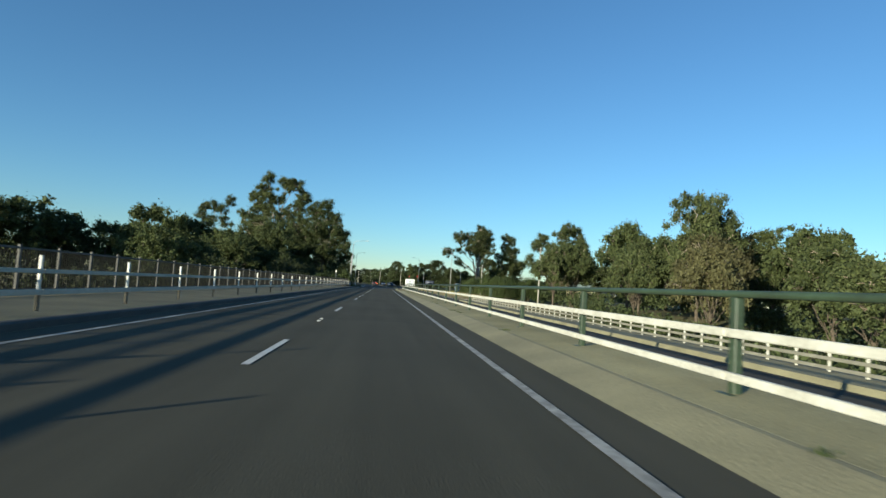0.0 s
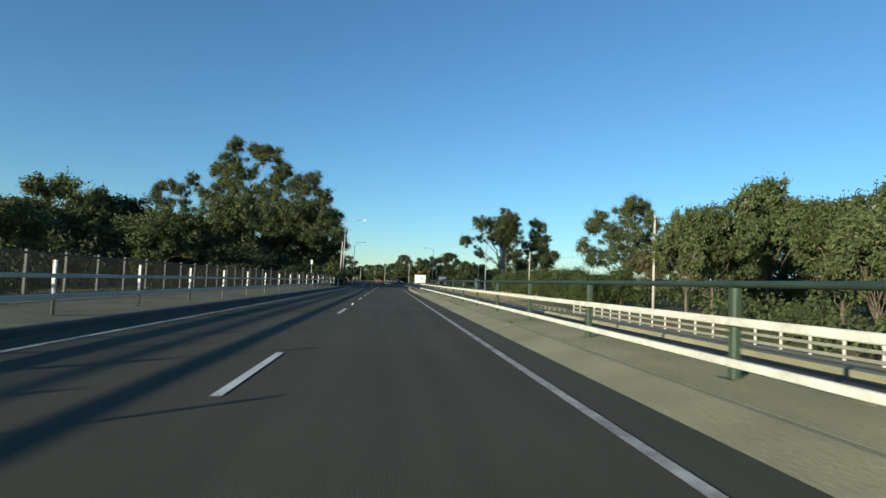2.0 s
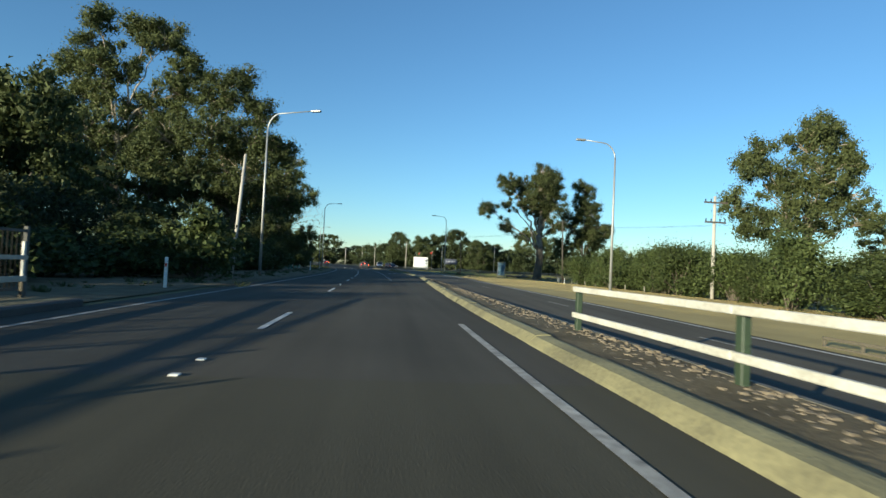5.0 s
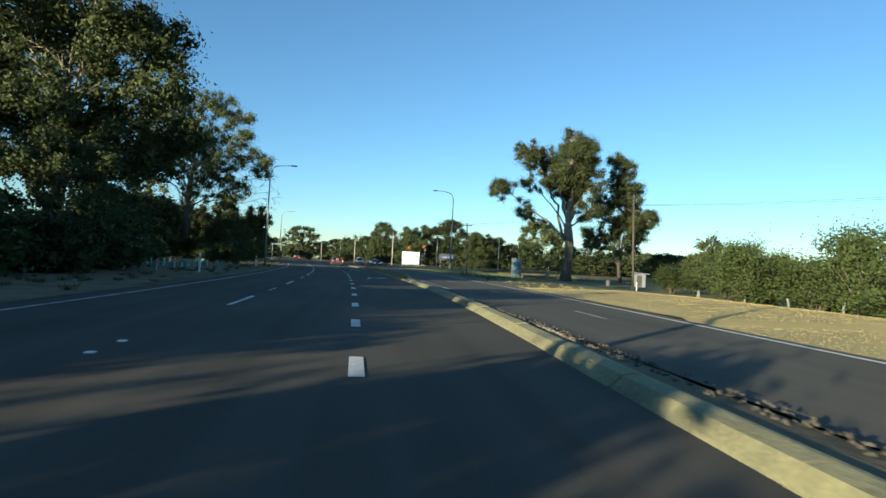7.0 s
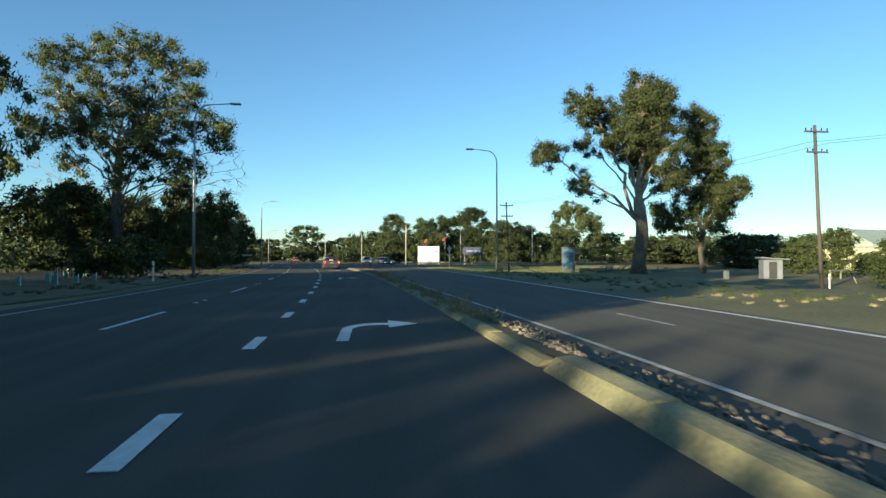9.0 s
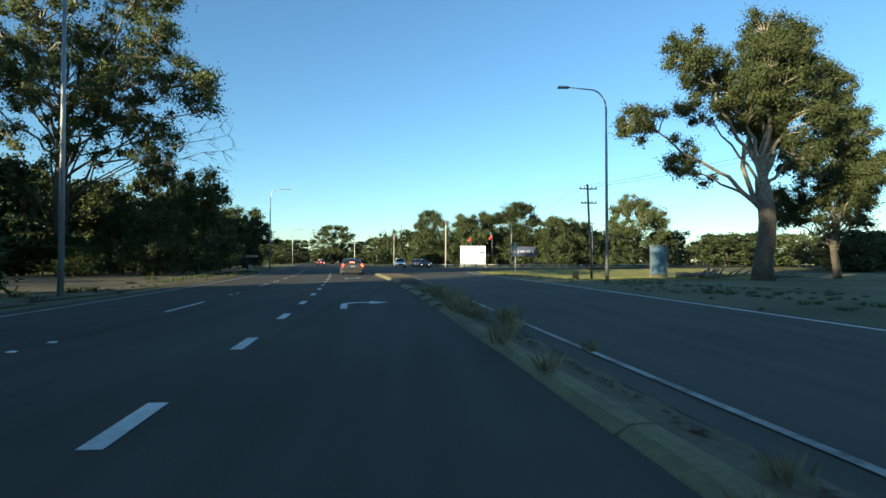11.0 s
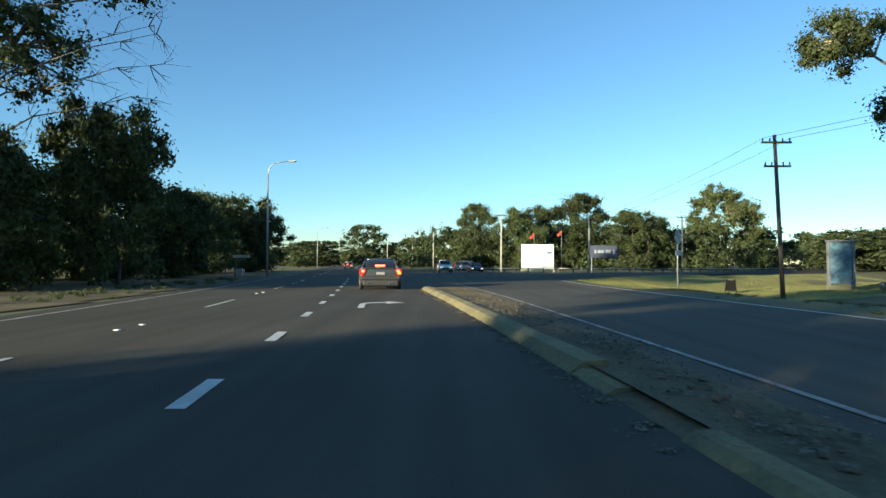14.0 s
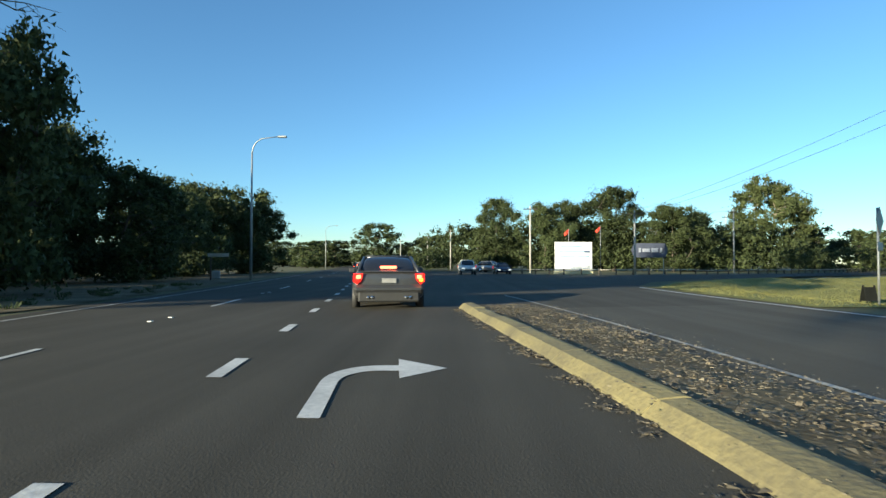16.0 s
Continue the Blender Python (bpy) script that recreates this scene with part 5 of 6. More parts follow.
M["black_trim"] = mat("black_trim", (0.03, 0.03, 0.03), (0.02, 0.02, 0.02), 0.6, fine=30, coarse=3, bump=0.1)


def park_shelter(x, y):
    t = thing("park_shelter", (x, y, gz(x, y)), "small grey park shelter with a flat metal roof", "building", rz=-20)
    part("wall", box((0, 0, 1.05), (1.9, 1.7, 2.1), 0.03), M["shed"], t, "grey metal wall")
    part("roof", box((0, 0, 2.22), (2.8, 2.4, 0.16), 0.04, Matrix.Rotation(radians(4), 4, "Y")), M["shed"], t, "grey metal roof")
    part("doorway", box((0, -0.86, 0.95), (0.8, 0.03, 1.8), 0.01), M["black_trim"], t, "dark doorway")


park_shelter(45.1, 229.8)


def house(x, y, rz, w, d, h, wall, roof, label):
    t = thing("house", (x, y, gz(x, y)), label, "house", rz=rz)
    part("wall", box((0, 0, h / 2), (w, d, h), 0.02), wall, t)
    o = 0.6
    rh = 0.32 * d
    v = [(-w / 2 - o, -d / 2 - o, h), (w / 2 + o, -d / 2 - o, h), (w / 2 + o, d / 2 + o, h), (-w / 2 - o, d / 2 + o, h), (-w / 2 - o, 0, h + rh), (w / 2 + o, 0, h + rh)]
    v += [(a, b, c - 0.14) for a, b, c in v[:4]]
    f = [(0, 1, 5, 4), (2, 3, 4, 5), (0, 4, 3), (1, 2, 5), (0, 6, 7, 1), (1, 7, 8, 2), (2, 8, 9, 3), (3, 9, 6, 0), (6, 9, 8, 7)]
    part("roof", mesh_of("roof", v, f), roof, t)
    for i in range(3):
        win = part("window", box((-w * 0.3 + i * w * 0.3, -d / 2 - 0.03, h * 0.55), (1.5, 0.08, 1.2), 0.01), M["white"], t)
        part("pane", box((-w * 0.3 + i * w * 0.3, -d / 2 - 0.075, h * 0.55), (1.34, 0.02, 1.04)), M["glass"], win)
    part("gutter", box((0, -d / 2 - o - 0.06, h - 0.05), (w + 2 * o, 0.12, 0.12), 0.02), M["white"], t)
    return t


M["glass"] = mat("car_glass", (0.02, 0.022, 0.025), (0.015, 0.016, 0.02), 0.06, fine=30, coarse=1, bump=0, spec=0.8)
house(95, 268, 12, 15, 10, 4.6, M["cream"], M["roof"], "cream house with a pale green metal roof")
for p in ((80, 254, 3.6), (76, 250, 3.0), (88, 256, 4.2), (94, 256, 3.6), (70, 236, 2.6), (100, 262, 4.5), (66, 246, 2.2)):
    plant("shrub", p[0], p[1], p[2], p[2] * 0.6)
house(112, 285, -10, 12, 8, 3.2, M["cream"], M["shed"], "low cream house with a grey roof")


def guide_post(x, y, h=1.05, label="white plastic roadside guide post"):
    t = thing("guide_post", (x, y, gz(x, y)), label, "guide post", "guide posts")
    part("post", box((0, 0, h / 2), (0.11, 0.05, h + 0.2), 0.012), M["white"], t)
    part("reflector", box((0, -0.03, h - 0.18), (0.07, 0.012, 0.12), 0.003), M["red"], t, "red reflector")


guide_post(-9.8, 204, 1.0)
guide_post(-7.2, 127, 1.0)
for p in ((34.5, 209.4), (-8.3, 178)):
    guide_post(*p)


def bollard(x, y):
    t = thing("bollard", (x, y, gz(x, y)), "squat pale concrete bollard standing in the park grass", "bollard")
    part("block", box((0, 0, 0.4), (0.5, 0.4, 1.0), 0.06), M["pale_wall"], t)


def low_rail(x, y):
    t = thing("low_rail", (x, y, gz(x, y)), "low weathered timber rail on two posts in the park", "rail", rz=30)
    part("beam", box((1.5, 0, 0.9), (3.4, 0.16, 0.16), 0.02), M["old_wood"], t)
    for dx in (0.1, 2.9):
        part("post", box((dx, 0, 0.4), (0.14, 0.14, 1.0), 0.02), M["old_wood"], t)


def stake(x, y, lean):
    t = thing("timber_stake", (x, y, gz(x, y)), "short leaning pale timber stake in the grass", "stake", "stakes along the verge")
    part("stake", tube("stake", [(0, 0, -0.1), (lean, 0.05, 0.58)], [0.07, 0.055], 7), M["old_wood"], t)


bollard(39.9, 229.8)
low_rail(50.1, 227.3)
stake(45.7, 219.1, -0.35)
for p in ((23.8, 159, 0.05), (24.1, 163.5, -0.08), (24.3, 168, 0.1), (24.7, 172, -0.12), (25.2, 176.5, 0.06), (23.6, 154.5, 0.0), (27.6, 185.5, 0.1), (28.5, 186.6, -0.05)):
    stake(*p)
house(131, 370, 10, 6, 4, 2.0, M["cream"], M["cream"], "small pale yellow hut far beyond the park")


def white_sign(x, y):
    t = thing("road_sign", (x, y, 0.1), "narrow white sign plate on a grey post beyond the rail", "road sign")
    part("post", tube("post", [(0, 0, -0.1), (0, 0, 3.1)], [0.035, 0.035], 8), M["galv"], t)
    part("plate", box((0, -0.045, 2.85), (0.2, 0.015, 0.48), 0.005), M["white"], t, "white plate")


white_sign(-9.3, 114.1)


def trail_sign(x, y):
    t = thing("trail_sign", (x, y, gz(x, y)), "small brown timber trail sign with a pale box below", "sign", rz=10)
    part("post", box((-0.5, 0, 1.0), (0.1, 0.1, 2.1), 0.01), M["shaded_wood"], t)
    part("board", box((0.05, -0.06, 1.9), (1.5, 0.05, 0.26), 0.01), M["grey_wood"], t)
    part("box", box((-0.1, -0.05, 0.45), (0.55, 0.3, 0.6), 0.03), M["galv"], t)


trail_sign(-19.0, 269)


def tree_guard(x, y, h):
    t = thing("tree_guard", (x, y, gz(x, y) + 0.05), "green plastic sleeve round a young planted tree", "tree guard", "tree guards on the verge")
    v, f = [], []
    for k in range(3):
        a = 2 * math.pi * k / 3 + x
        v += [(0.12 * math.cos(a), 0.12 * math.sin(a), 0), (0.12 * math.cos(a), 0.12 * math.sin(a), h)]
    for k in range(3):
        f.append((2 * k, 2 * ((k + 1) % 3), 2 * ((k + 1) % 3) + 1, 2 * k + 1))
    part("sleeve", mesh_of("sleeve", v, f), M["teal"], t).modifiers.new("thick", "SOLIDIFY").thickness = 0.006
    part("stake", box((0.12, 0, h * 0.6), (0.03, 0.03, h * 1.25)), M["white"], t, "white stake")


rng_g = np.random.default_rng(8)
for k in range(60):
    y = 176 + 38 * rng_g.random()
    tree_guard(-10.6 - 0.06 * (y - 176) - 7.5 * rng_g.random(), y, 0.32 + 0.16 * rng_g.random())


def log_fence():
    t = thing("log_fence", (0, 0, 0), "low timber post and rail fence along the side road", "fence")
    pts = [(6, 303), (12, 296.5), (21, 298.6), (30, 301.5), (46, 311.5), (62, 324), (80, 340), (110, 364)]
    for (x0, y0), (x1, y1) in zip(pts, pts[1:]):
        n = max(1, round(math.hypot(x1 - x0, y1 - y0) / 2.4))
        for i in range(n):
            a = Vector((x0 + (x1 - x0) * i / n, y0 + (y1 - y0) * i / n, 0))
            b = Vector((x0 + (x1 - x0) * (i + 1) / n, y0 + (y1 - y0) * (i + 1) / n, 0))
            a.z, b.z = gz(a.x, a.y), gz(b.x, b.y)
            part("post", tube("post", [a + Vector((0, 0, -0.1)), a + Vector((0, 0, 0.75))], [0.09, 0.08], 7), M["shaded_wood"], t)
            part("rail", tube("rail", [a + Vector((0, 0, 0.6)), b + Vector((0, 0, 0.6))], [0.055, 0.055], 6), M["grey_wood"], t)


log_fence()


# ---- cars ----
M["car_grey"] = mat("car_grey", (0.095, 0.096, 0.1), (0.08, 0.081, 0.085), 0.3, 0.6, fine=60, coarse=2, bump=0, spec=0.6)
M["car_silver"] = mat("car_silver", (0.42, 0.43, 0.44), (0.38, 0.39, 0.40), 0.3, 0.7, fine=60, coarse=2, bump=0, spec=0.6)
M["car_dark"] = mat("car_dark", (0.03, 0.035, 0.05), (0.025, 0.03, 0.04), 0.25, 0.3, fine=60, coarse=2, bump=0, spec=0.6)
M["car_blue"] = mat("car_blue", (0.012, 0.02, 0.05), (0.009, 0.015, 0.04), 0.25, 0.3, fine=90, coarse=4, bump=0.01)
M["tyre"] = mat("tyre", (0.025, 0.025, 0.025), (0.015, 0.015, 0.015), 0.85, fine=30, coarse=3, bump=0.2)
M["chrome"] = mat("chrome", (0.7, 0.7, 0.7), (0.6, 0.6, 0.6), 0.15, 1.0, fine=30, coarse=3, bump=0)


def lamp_mat(name, base, glow, power):
    m, n, l, p = node_mat(name)
    p.inputs["Base Color"].default_value = (*base, 1)
    p.inputs["Roughness"].default_value = 0.15
    p.inputs["Emission Color"].default_value = (*glow, 1)
    p.inputs["Emission Strength"].default_value = power
    return m


M["brake"] = lamp_mat("brake_lamp", (0.35, 0.008, 0.008), (1.0, 0.02, 0.015), 0.55)
M["brake_hot"] = lamp_mat("brake_bulb", (0.6, 0.05, 0.03), (1.0, 0.16, 0.08), 2.2)
M["amber"] = lamp_mat("amber_lamp", (0.5, 0.15, 0.01), (1.0, 0.32, 0.03), 1.8)
M["headlamp"] = lamp_mat("head_lamp", (0.7, 0.7, 0.7), (1.0, 0.95, 0.85), 0.3)


def loft(name, stations, smooth=True):
    """A closed skin through rings (y, [(x, z), ...]) of equal count."""
    v, f = [], []
    k = len(stations[0][1])
    for y, ring in stations:
        v += [(x, y, z) for x, z in ring]
    for i in range(len(stations) - 1):
        for j in range(k):
            f.append((i * k + j, i * k + (j + 1) % k, (i + 1) * k + (j + 1) % k, (i + 1) * k + j))
    f.append(tuple(reversed(range(k))))
    f.append(tuple(range((len(stations) - 1) * k, len(stations) * k)))
    me = mesh_of(name, v, f, smooth)
    bm = bmesh.new()
    bm.from_mesh(me)
    bmesh.ops.recalc_face_normals(bm, faces=bm.faces)
    bm.to_mesh(me)
    bm.free()
    return me


def body_ring(hw, zb, zt):
    half = [(hw * 0.86, zb), (hw * 0.97, zb + 0.1), (hw, zb + 0.26), (hw * 0.99, zt - 0.2), (hw * 0.95, zt - 0.06), (hw * 0.82, zt)]
    return half + [(-x, z) for x, z in reversed(half)]


def cabin_ring(hb, hr, zb, zr):
    half = [(hb, zb), (hb * 0.5 + hr * 0.5 + 0.03, (zb + zr) / 2), (hr, zr - 0.07), (hr * 0.86, zr)]
    return half + [(-x, z) for x, z in reversed(half)]


M["plate"] = mat("plate", (0.26, 0.26, 0.25), (0.17, 0.17, 0.17), 0.5, fine=20, coarse=8, bump=0.05)


def wheel(parent, x, y, r):
    w = part("wheel", tube("tyre", [(-0.1, 0, 0), (-0.085, 0, 0), (0.085, 0, 0), (0.1, 0, 0)], [r * 0.9, r, r, r * 0.9], 20), M["tyre"], parent, "black tyre")
    w.location = (x, y, r)
    s = 1 if x > 0 else -1
    part("rim", tube("rim", [(s * 0.06, 0, 0), (s * 0.108, 0, 0)], [r * 0.66, r * 0.6], 14), M["chrome"], w, "silver rim")
    return w


def car(name, x, y, rz, paint, label, rows, cab, hw=0.88, r=0.33, axles=(0.95, 3.75), brakes=True, z=0.0):
    """rows: (y, half width share, underside, top) along the body; cab: (y, base half, roof half, belt, roof). The rear is at y = 0."""
    t = thing(name, (x, y, z), label, "car", rz=rz)
    for ob in (part("body", loft("body", [(a, body_ring(hw * b, c, d)) for a, b, c, d in rows]), paint, t), part("cabin_glass", loft("cabin_glass", [(a, cabin_ring(*q)) for a, *q in cab]), M["glass"], t, "dark tinted glass")):
        round_off = ob.modifiers.new("round", "SUBSURF")
        round_off.levels = round_off.render_levels = 2
    roof = [c for c in cab if c[4] > max(q[4] for q in cab) - 0.07]
    part("roof", loft("roof", [(a, [(hr * 0.97, zr - 0.05), (hr * 0.87, zr + 0.012), (-hr * 0.87, zr + 0.012), (-hr * 0.97, zr - 0.05), (-hr * 0.5, zr - 0.06), (hr * 0.5, zr - 0.06)]) for a, hb, hr, zb, zr in roof]), paint, t)
    for s in (-1, 1):
        for (a, hb, hr, zb, zr), (a2, hb2, hr2, zb2, zr2) in ((cab[0], roof[0]), (cab[-1], roof[-1])):
            part("pillar", tube("pillar", [(s * (hb + 0.0), a, zb), (s * (hr2 * 0.97), a2, zr2 - 0.03)], [0.05, 0.04], 6), paint, t)
        ym = cab[-1][0] - 0.45
        part("mirror", box((s * (hw + 0.1), ym, cab[-1][3] + 0.08), (0.2, 0.12, 0.15), 0.03), paint, t)
        for ay in axles:
            wheel(t, s * (hw - 0.1), ay, r)
            part("arch", tube("arch", [(s * (hw - 0.16), ay, r), (s * (hw + 0.004), ay, r)], [r * 1.16, r * 1.16], 20), M["black_trim"], t, "dark wheel arch")
    y0, w0, zb0, zt0 = rows[0]
    L = rows[-1][0]
    part("bumper", box((0, 0.06, zb0 + 0.24), (hw * 1.93, 0.26, 0.24), 0.09), paint, t)
    part("diffuser", box((0, 0.07, zb0 + 0.03), (hw * 1.66, 0.24, 0.28), 0.04), M["black_trim"], t, "black lower valance")
    part("number_plate", box((0, -0.03, zt0 - 0.22), (0.38, 0.02, 0.12), 0.004), M["plate"], t, "blank grey plate")
    for s in (-1, 1):
        part("tail_lamp", loft("tail_lamp", [(q, [(s * hw * a, zt0 - 0.16 + b) for a, b in ((0.965, 0.13), (0.70, 0.125), (0.74, -0.04), (0.86, -0.16), (0.975, -0.08))]) for q in (-0.035, 0.14)], False), M["brake"], t, "lit red tail lamp")
        if brakes:
            for dx in (-0.055, 0.055):
                part("exhaust", tube("exhaust", [(s * 0.5 + dx, -0.08, zb0 + 0.02), (s * 0.5 + dx, 0.2, zb0 + 0.02)], [0.04, 0.04], 10), M["chrome"], t)
            part("brake_bulb", box((s * hw * 0.82, -0.045, zt0 - 0.12), (0.13, 0.02, 0.1), 0.008), M["brake_hot"], t, "bright red brake bulb")
        part("head_lamp", box((s * hw * 0.7, L - 0.04, rows[-1][3] - 0.1), (0.34, 0.14, 0.15), 0.03), M["headlamp"], t)
    if brakes:
        part("indicator", box((hw * 0.87, -0.045, zt0 - 0.2), (0.11, 0.02, 0.09), 0.01), M["amber"], t, "lit amber indicator")
        part("high_brake_lamp", box((0, cab[0][0] + 0.08, cab[0][3] + 0.13), (0.46, 0.05, 0.075), 0.01), M["brake_hot"], t, "lit red brake lamp")
        part("boot_lid", box((0, 0.12, zt0 + 0.015), (hw * 1.5, 0.28, 0.04), 0.015), paint, t, "boot lid lip")
    part("grille", box((0, L - 0.0, rows[-1][3] - 0.2), (0.7, 0.05, 0.16), 0.02), M["black_trim"], t, "dark grille")
    return t


SEDAN = [(0.0, 0.93, 0.3, 0.98), (0.12, 0.98, 0.24, 1.03), (0.9, 1.0, 0.2, 1.02), (2.3, 1.0, 0.2, 0.98), (3.4, 1.0, 0.2, 0.96), (4.2, 0.97, 0.22, 0.86), (4.6, 0.9, 0.26, 0.74), (4.75, 0.8, 0.34, 0.66)]
SEDAN_CAB = [(0.62, 0.76, 0.66, 0.98, 1.0), (1.25, 0.8, 0.6, 0.97, 1.37), (1.6, 0.8, 0.61, 0.97, 1.43), (2.4, 0.8, 0.62, 0.96, 1.45), (2.75, 0.8, 0.6, 0.95, 1.4), (3.55, 0.76, 0.66, 0.93, 0.95)]
WAGON = [(0.0, 0.95, 0.4, 1.05), (0.1, 1.0, 0.35, 1.12), (2.3, 1.0, 0.32, 1.1), (3.4, 1.0, 0.32, 1.08), (4.3, 0.97, 0.34, 1.0), (4.65, 0.88, 0.4, 0.86)]
WAGON_CAB = [(0.12, 0.82, 0.68, 1.08, 1.15), (0.4, 0.82, 0.68, 1.08, 1.68), (1.0, 0.82, 0.7, 1.08, 1.76), (2.6, 0.82, 0.7, 1.07, 1.76), (2.8, 0.82, 0.68, 1.07, 1.7), (3.6, 0.78, 0.7, 1.05, 1.08)]
car("sedan_car", -3.2, 242.0, 8, M["car_grey"], "dark grey sedan stopped with brake lights lit", SEDAN, [(a, b * 1.1, c * 1.14, d, e) for a, b, c, d, e in SEDAN_CAB], 0.98)
car("sedan_car", -21.5, 346, 10, M["car_dark"], "dark sedan further along the road", SEDAN, SEDAN_CAB)
car("wagon_car", 2.6, 319, 235, M["car_silver"], "silver four-wheel-drive wagon at the junction", WAGON, WAGON_CAB, 0.9, 0.37, (0.9, 3.7), False)
car("wagon_car", -23.5, 360, 190, M["white"], "white wagon coming along the road", WAGON, WAGON_CAB, 0.9, 0.37, (0.9, 3.7), False)


PICKUP = [(0.0, 0.96, 0.5, 1.08), (0.1, 1.0, 0.45, 1.12), (1.7, 1.0, 0.42, 1.12), (2.6, 1.0, 0.4, 1.1), (3.7, 1.0, 0.4, 1.12), (4.5, 0.98, 0.4, 1.08), (4.95, 0.93, 0.42, 0.98), (5.1, 0.82, 0.5, 0.86)]
PICKUP_CAB = [(1.75, 0.84, 0.72, 1.1, 1.14), (1.95, 0.84, 0.72, 1.1, 1.66), (2.4, 0.84, 0.73, 1.1, 1.75), (3.1, 0.84, 0.73, 1.1, 1.75), (3.4, 0.84, 0.71, 1.1, 1.68), (4.05, 0.8, 0.7, 1.08, 1.12)]
pickup = car("pickup_truck", 0.0, 299, 184, M["white"], "white double-cab pickup truck coming along the road", PICKUP, PICKUP_CAB, 0.92, 0.38, (1.05, 4.1), False)
part("tray", box((0, 0.88, 1.125), (1.5, 1.5, 0.03), 0.01), M["black_trim"], pickup, "dark liner of the open tray")
part("front_bumper", box((0, 5.03, 0.62), (1.72, 0.22, 0.3), 0.08), M["white"], pickup)
part("air_intake", box((0, 5.14, 0.56), (1.0, 0.04, 0.2), 0.02), M["black_trim"], pickup, "dark air intake")
for side in (-1, 1):
    part("fog_lamp", box((side * 0.7, 5.13, 0.62), (0.2, 0.04, 0.15), 0.02), M["black_trim"], pickup, "dark fog lamp recess")
oncoming = car("sedan_car", 4.6, 302, 183, M["car_blue"], "dark blue sedan coming along the road", SEDAN, SEDAN_CAB, 0.92, brakes=False)
part("front_bumper", box((0, 4.66, 0.42), (1.6, 0.22, 0.26), 0.08), M["car_blue"], oncoming)
part("front_plate", box((0, 4.79, 0.46), (0.38, 0.02, 0.11), 0.004), M["plate"], oncoming, "blank grey plate")


# ---- small things on the road and the median ----
M["stone"] = mat("stone", (0.19, 0.155, 0.11), (0.09, 0.075, 0.055), 0.9, fine=14, coarse=3, bump=0.5)
M["clod"] = mat("clod", (0.075, 0.064, 0.05), (0.04, 0.035, 0.028), 0.95, fine=16, coarse=3, bump=0.5)
M["litter"] = leaf_mat("litter", (0.07, 0.058, 0.042), (0.22, 0.188, 0.135), 0.1)
M["straw"] = leaf_mat("straw", (0.15, 0.125, 0.06), (0.36, 0.30, 0.16), 0.2)
M["tar"] = mat("tar", (0.022, 0.022, 0.022), (0.015, 0.015, 0.015), 0.8, fine=20, coarse=2, bump=0.1, spec=0.1)


def stones(name, seed, n, y0, y1, size, label, edge=False):
    """Broken stones strewn over the median."""
    rng = np.random.default_rng(seed)
    v, f = [], []
    for _ in range(n):
        y = y0 + (y1 - y0) * rng.random()
        a, b = (X_MED(y) - 0.4, X_MED(y) + 0.02) if edge else (X_KERB(y) + 0.5, X_MED(y) - 0.25)
        x = a + (b - a) * rng.random()
        s = size * rng.uniform(0.4, 1.3)
        k = len(v)
        w = rng.random() * 6.28
        for i in range(5):
            q = w + 1.2566 * i
            v.append((x + s * math.cos(q) * rng.uniform(0.7, 1.1), y + s * math.sin(q) * rng.uniform(0.7, 1.1), 0.06))
        for i in range(5):
            q = w + 1.2566 * i
            v.append((x + 0.6 * s * math.cos(q), y + 0.6 * s * math.sin(q), 0.07 + s * rng.uniform(0.25, 0.6)))
        f += [(k + i, k + (i + 1) % 5, k + 5 + (i + 1) % 5, k + 5 + i) for i in range(5)] + [tuple(range(k + 5, k + 10))]
    tagged(part(name, mesh_of(name, v, f), M["clod" if edge else "stone"]), label, "stones", kind="stuff")


stones("rubble", 21, 1700, 101, 136, 0.065, "brown rubble and clods between kerb and rail")
stones("gravel", 22, 700, 150, 184, 0.06, "grey gravel strewn on the narrow median")
stones("clods", 24, 1300, 138, 184, 0.03, "dark clods and broken bitumen along the edge of the median", True)
stones("gravel", 23, 350, 186, 240, 0.05, "scattered gravel on the median")


def litter():
    rng = np.random.default_rng(31)
    C, R = [], []
    for _ in range(600):
        y = 206 + 36 * rng.random() ** 0.5
        a, b = X_KERB(y) + 0.45, X_MED(y) - 0.2
        gutter = rng.random() < 0.22
        if gutter:
            a, b = X_KERB(y) - 0.22, X_KERB(y)
        C.append((a + (b - a) * rng.random(), y, (0.135 if y > 222 else 0.085) if a > X_KERB(y) else 0.012))
        R.append(rng.uniform(0.08, 0.22) if gutter else rng.uniform(0.25, 0.7))
    me = leaf_mesh("leaf_litter", np.array(C), np.array(R), 34, 0.055, rng, 0.03, 0.0, 0.25, 0.0)
    tagged(part("leaf_litter", me, M["litter"]), "dry brown leaf litter on the median", "leaves", kind="stuff")


litter()


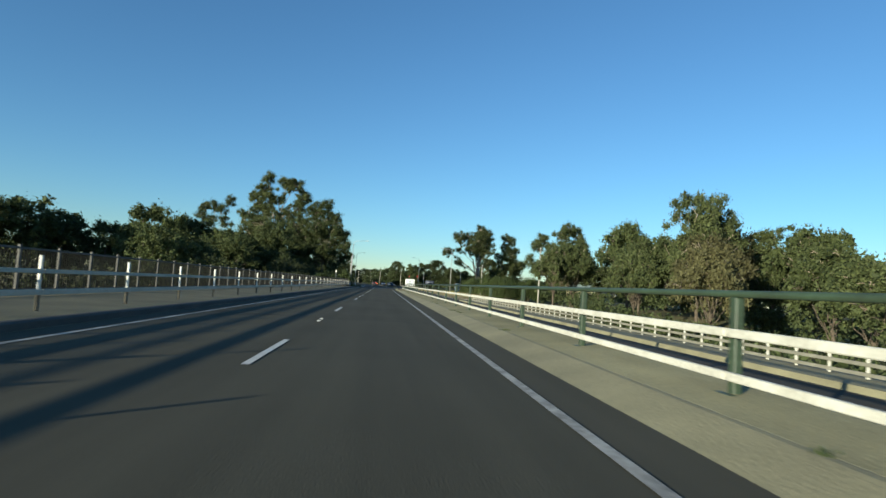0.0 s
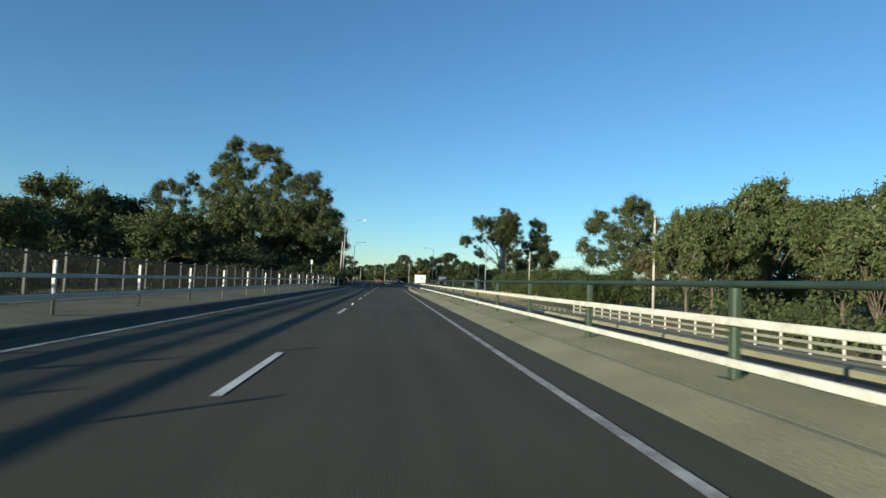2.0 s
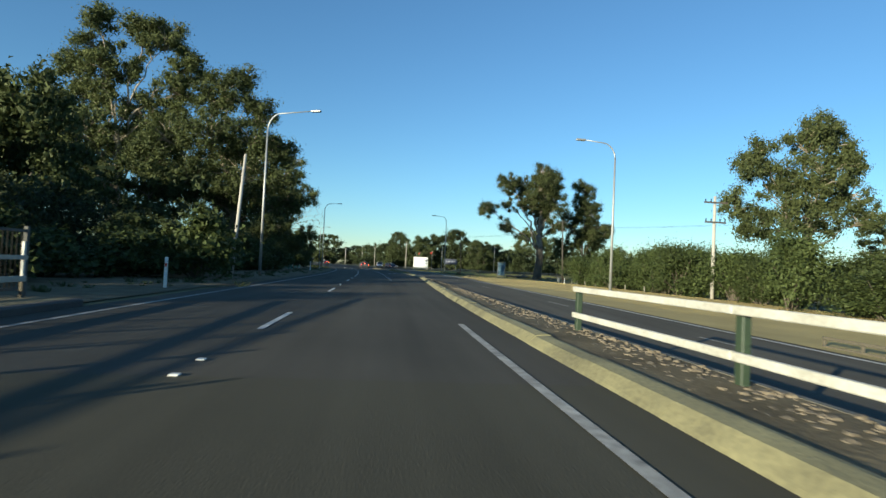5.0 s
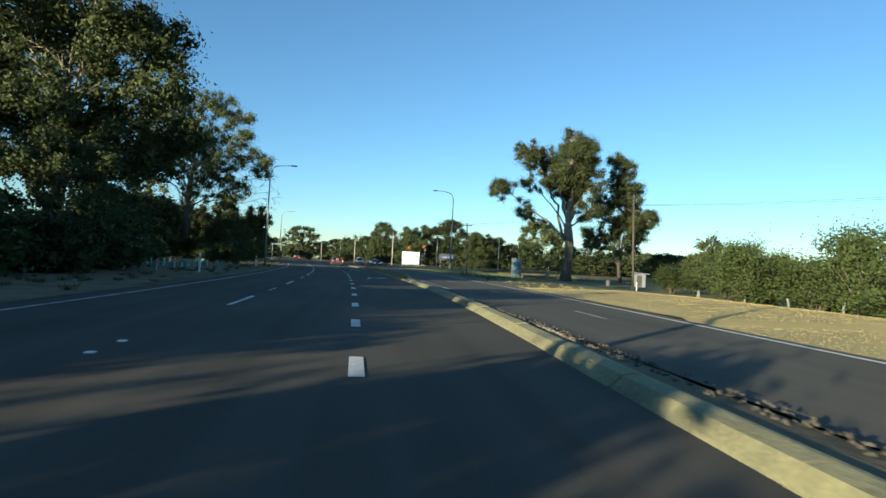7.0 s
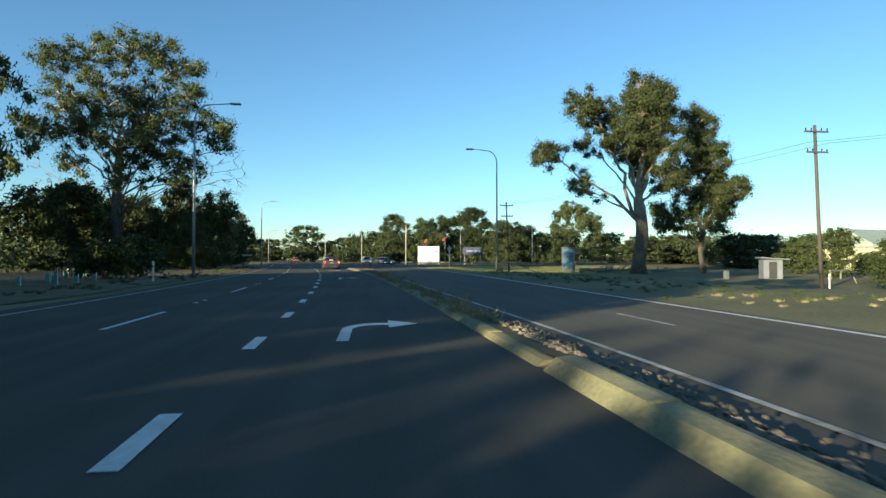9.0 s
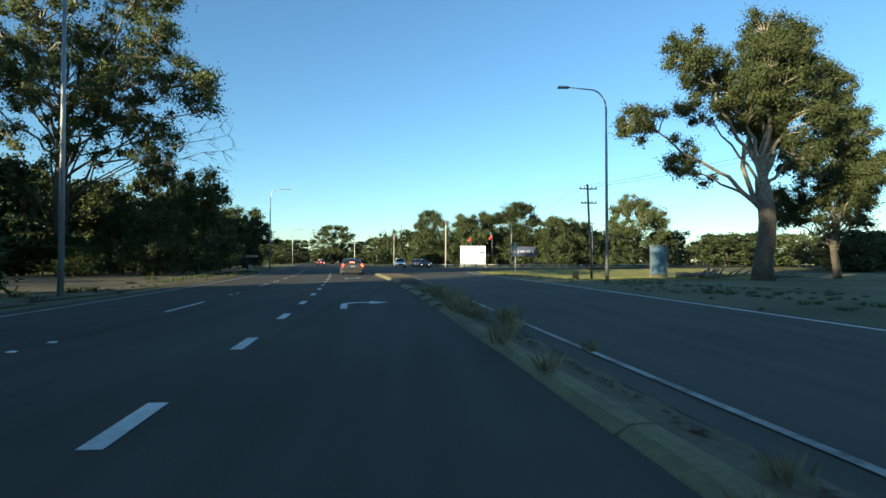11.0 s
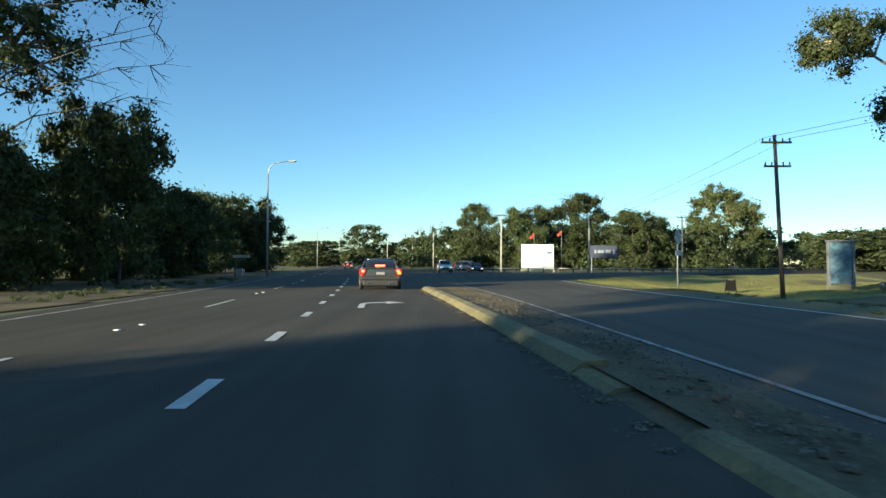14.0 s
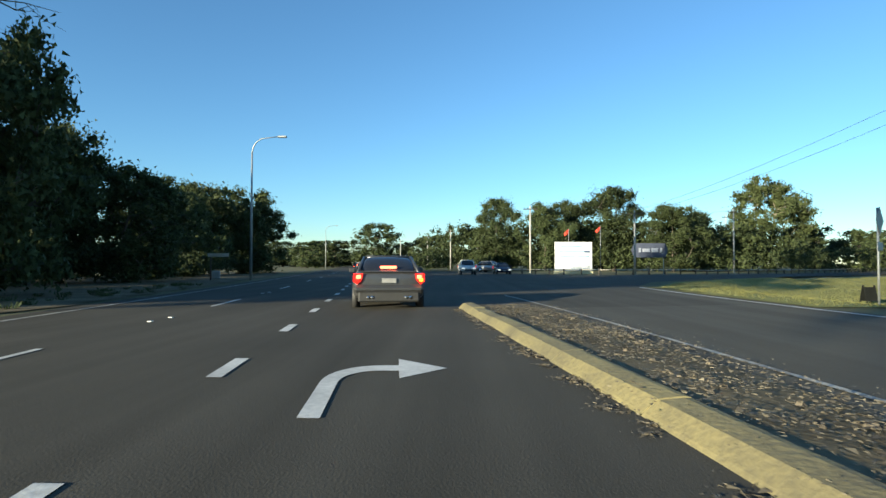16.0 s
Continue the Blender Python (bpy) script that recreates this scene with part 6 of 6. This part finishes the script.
def tufts(name, seed, n, y0, y1, h, run, spread, label, material, base=0.07):
    """Clumps of thin grass blades."""
    rng = np.random.default_rng(seed)
    v, f = [], []
    for _ in range(n):
        y = y0 + (y1 - y0) * rng.random()
        x = run(y) + spread * rng.normal()
        z = max(ground_height(x, y), base if abs(x) < 6 else -9)
        s = rng.uniform(0.5, 1.2)
        for _ in range(60):
            a, r, l = rng.random() * 6.28, 0.2 * s * rng.random(), h * s * rng.uniform(0.4, 1.1)
            px, py = x + r * math.cos(a), y + r * math.sin(a)
            dx, dy = math.cos(a) * l * rng.uniform(0.1, 0.7), math.sin(a) * l * rng.uniform(0.1, 0.7)
            wx, wy = -math.sin(a) * 0.005, math.cos(a) * 0.005
            k = len(v)
            v += [(px - wx, py - wy, z), (px + wx, py + wy, z), (px + dx * 0.5 + wx, py + dy * 0.5 + wy, z + l * 0.7), (px + dx, py + dy, z + l)]
            f += [(k, k + 1, k + 2), (k, k + 2, k + 3)]
    tagged(part(name, mesh_of(name, v, f), material), label, "grass", kind="stuff")


tufts("grass_tufts", 41, 32, 198, 214, 0.3, lambda y: (X_KERB(y) + X_MED(y)) / 2 + 0.2, 0.3, "dry grass tufts growing on the median", M["straw"])
tufts("grass_tufts", 42, 25, 182, 196, 0.22, off(X_KERB, 0.35), 0.15, "dry grass tufts along the kerb", M["straw"])
tufts("weeds", 46, 60, 10, 100, 0.1, off(X_KERB, 1.97), 0.05, "small weeds along the outer edge of the walkway", M["straw"], 0.21)
tufts("weeds", 47, 14, 0, 100, 0.05, off(X_KERB, 0.74), 0.02, "tiny weeds in the joint behind the kerb", M["shrub"], 0.145)
tufts("verge_grass", 43, 170, 132, 190, 0.10, lambda y: 14.6, 2.0, "dry yellow grass on the verge", M["straw"])
tufts("verge_grass", 44, 300, 186, 250, 0.12, lambda y: 14.6, 2.0, "short rough grass on the verge", M["shrub"])
tufts("verge_grass", 45, 260, 122, 260, 0.2, lambda y: X_LEFT(y) - 3.2, 0.9, "rough grass along the verge", M["shrub"])


def blades(name, seed, n, x0, x1, y0, y1, h, w, keep, material, label):
    """Single upright blades strewn over a verge, which catch the low sun."""
    rng = np.random.default_rng(seed)
    v, f = [], []
    while len(f) < n:
        x, y = x0 + (x1 - x0) * rng.random(), y0 + (y1 - y0) * rng.random()
        if not keep(x, y):
            continue
        z, a, l = ground_height(x, y) + 0.03, rng.random() * 3.14, h * rng.uniform(0.5, 1.3)
        dx, dy = w * math.cos(a), w * math.sin(a)
        k = len(v)
        v += [(x - dx, y - dy, z), (x + dx, y + dy, z), (x + rng.normal() * 0.4 * h, y + rng.normal() * 0.4 * h, z + l)]
        f.append((k, k + 1, k + 2))
    tagged(part(name, mesh_of(name, v, f), material), label, "grass", kind="stuff")


M["lawn_blade"] = leaf_mat("lawn_blade", (0.10, 0.10, 0.032), (0.21, 0.20, 0.075), 0.3)
M["dry_blade"] = leaf_mat("dry_blade", (0.36, 0.28, 0.115), (0.50, 0.40, 0.175), 0.3)
blades("dry_grass", 51, 70000, 9.5, 27, 132, 181, 0.045, 0.013, lambda x, y: x > OPR(y) + 0.7 and y < 174 + 0.3 * x + 2 * noise.noise(Vector((x, y, 5))), M["dry_blade"], "short dry yellow grass standing on the verge")
blades("lawn_grass", 52, 60000, 9, 60, 243, 300, 0.06, 0.016, lambda x, y: inside(x, y, [(9.0, 243), (9.4, 257), (13, 264), (21, 274), (34, 284), (60, 300), (60, 273), (36, 259), (22, 251), (14, 244)]), M["lawn_blade"], "sunlit short yellow-green grass at the junction")


def road_stud(x, y):
    t = thing("road_stud", (x, y, 0.002), "small white raised reflector on the road", "road stud", "road studs")
    part("base", box((0, 0, 0.008), (0.1, 0.1, 0.018), 0.006), M["white"], t)


for y in (16.5, 45.5, 71.5, 86.4, 112, 136, 150, 163.4, 176.5, 188, 200, 213, 226, 238.5, 250):
    road_stud(X_LANE(y), y)
    road_stud(X_LANE(y) - 0.02, y + 0.9)


for y in (-30, -6, 18, 42, 64.6, 67.4, 86.2, 104.8):
    structure("joint", strip("joint", lambda v: -5.9, lambda v: 2.5, y, y + 0.07, 0.005, 1), M["tar"], "thin dark bridge deck joint")
structure("patch_edge", strip("patch_edge", lambda v: -5.2, lambda v: -3.4, 61.4, 61.6, 0.0055, 1), M["tar"], "dark sealed crack across the lane")


# ---- overhead wires ----
def wire(a, b, sag, label="thin black overhead power line"):
    t = thing("power_line", a, label, "power line", "power lines")
    pts = []
    for i in range(13):
        u = i / 12
        pts.append(((b[0] - a[0]) * u, (b[1] - a[1]) * u, (b[2] - a[2]) * u - sag * 4 * u * (1 - u)))
    part("cable", tube("cable", pts, [0.012] * 13, 4), M["tar"], t)


for dx in (-0.85, 0.85):
    wire((34 + dx, 209.8, 9.7), (20.6 + dx, 251.2, 9.1), 0.6)
    wire((34 + dx, 209.8, 9.7), (60 + dx, 172, 10.0), 0.6)
    wire((20.6 + dx, 251.2, 9.1), (20.9 + dx, 297.3, 7.7), 0.6)
wire((20.0, 297.3, 7.7), (8.6, 305.8, 9.1), 0.2)
wire((21.7, 297.3, 7.7), (43, 317.8, 9.9), 0.3)
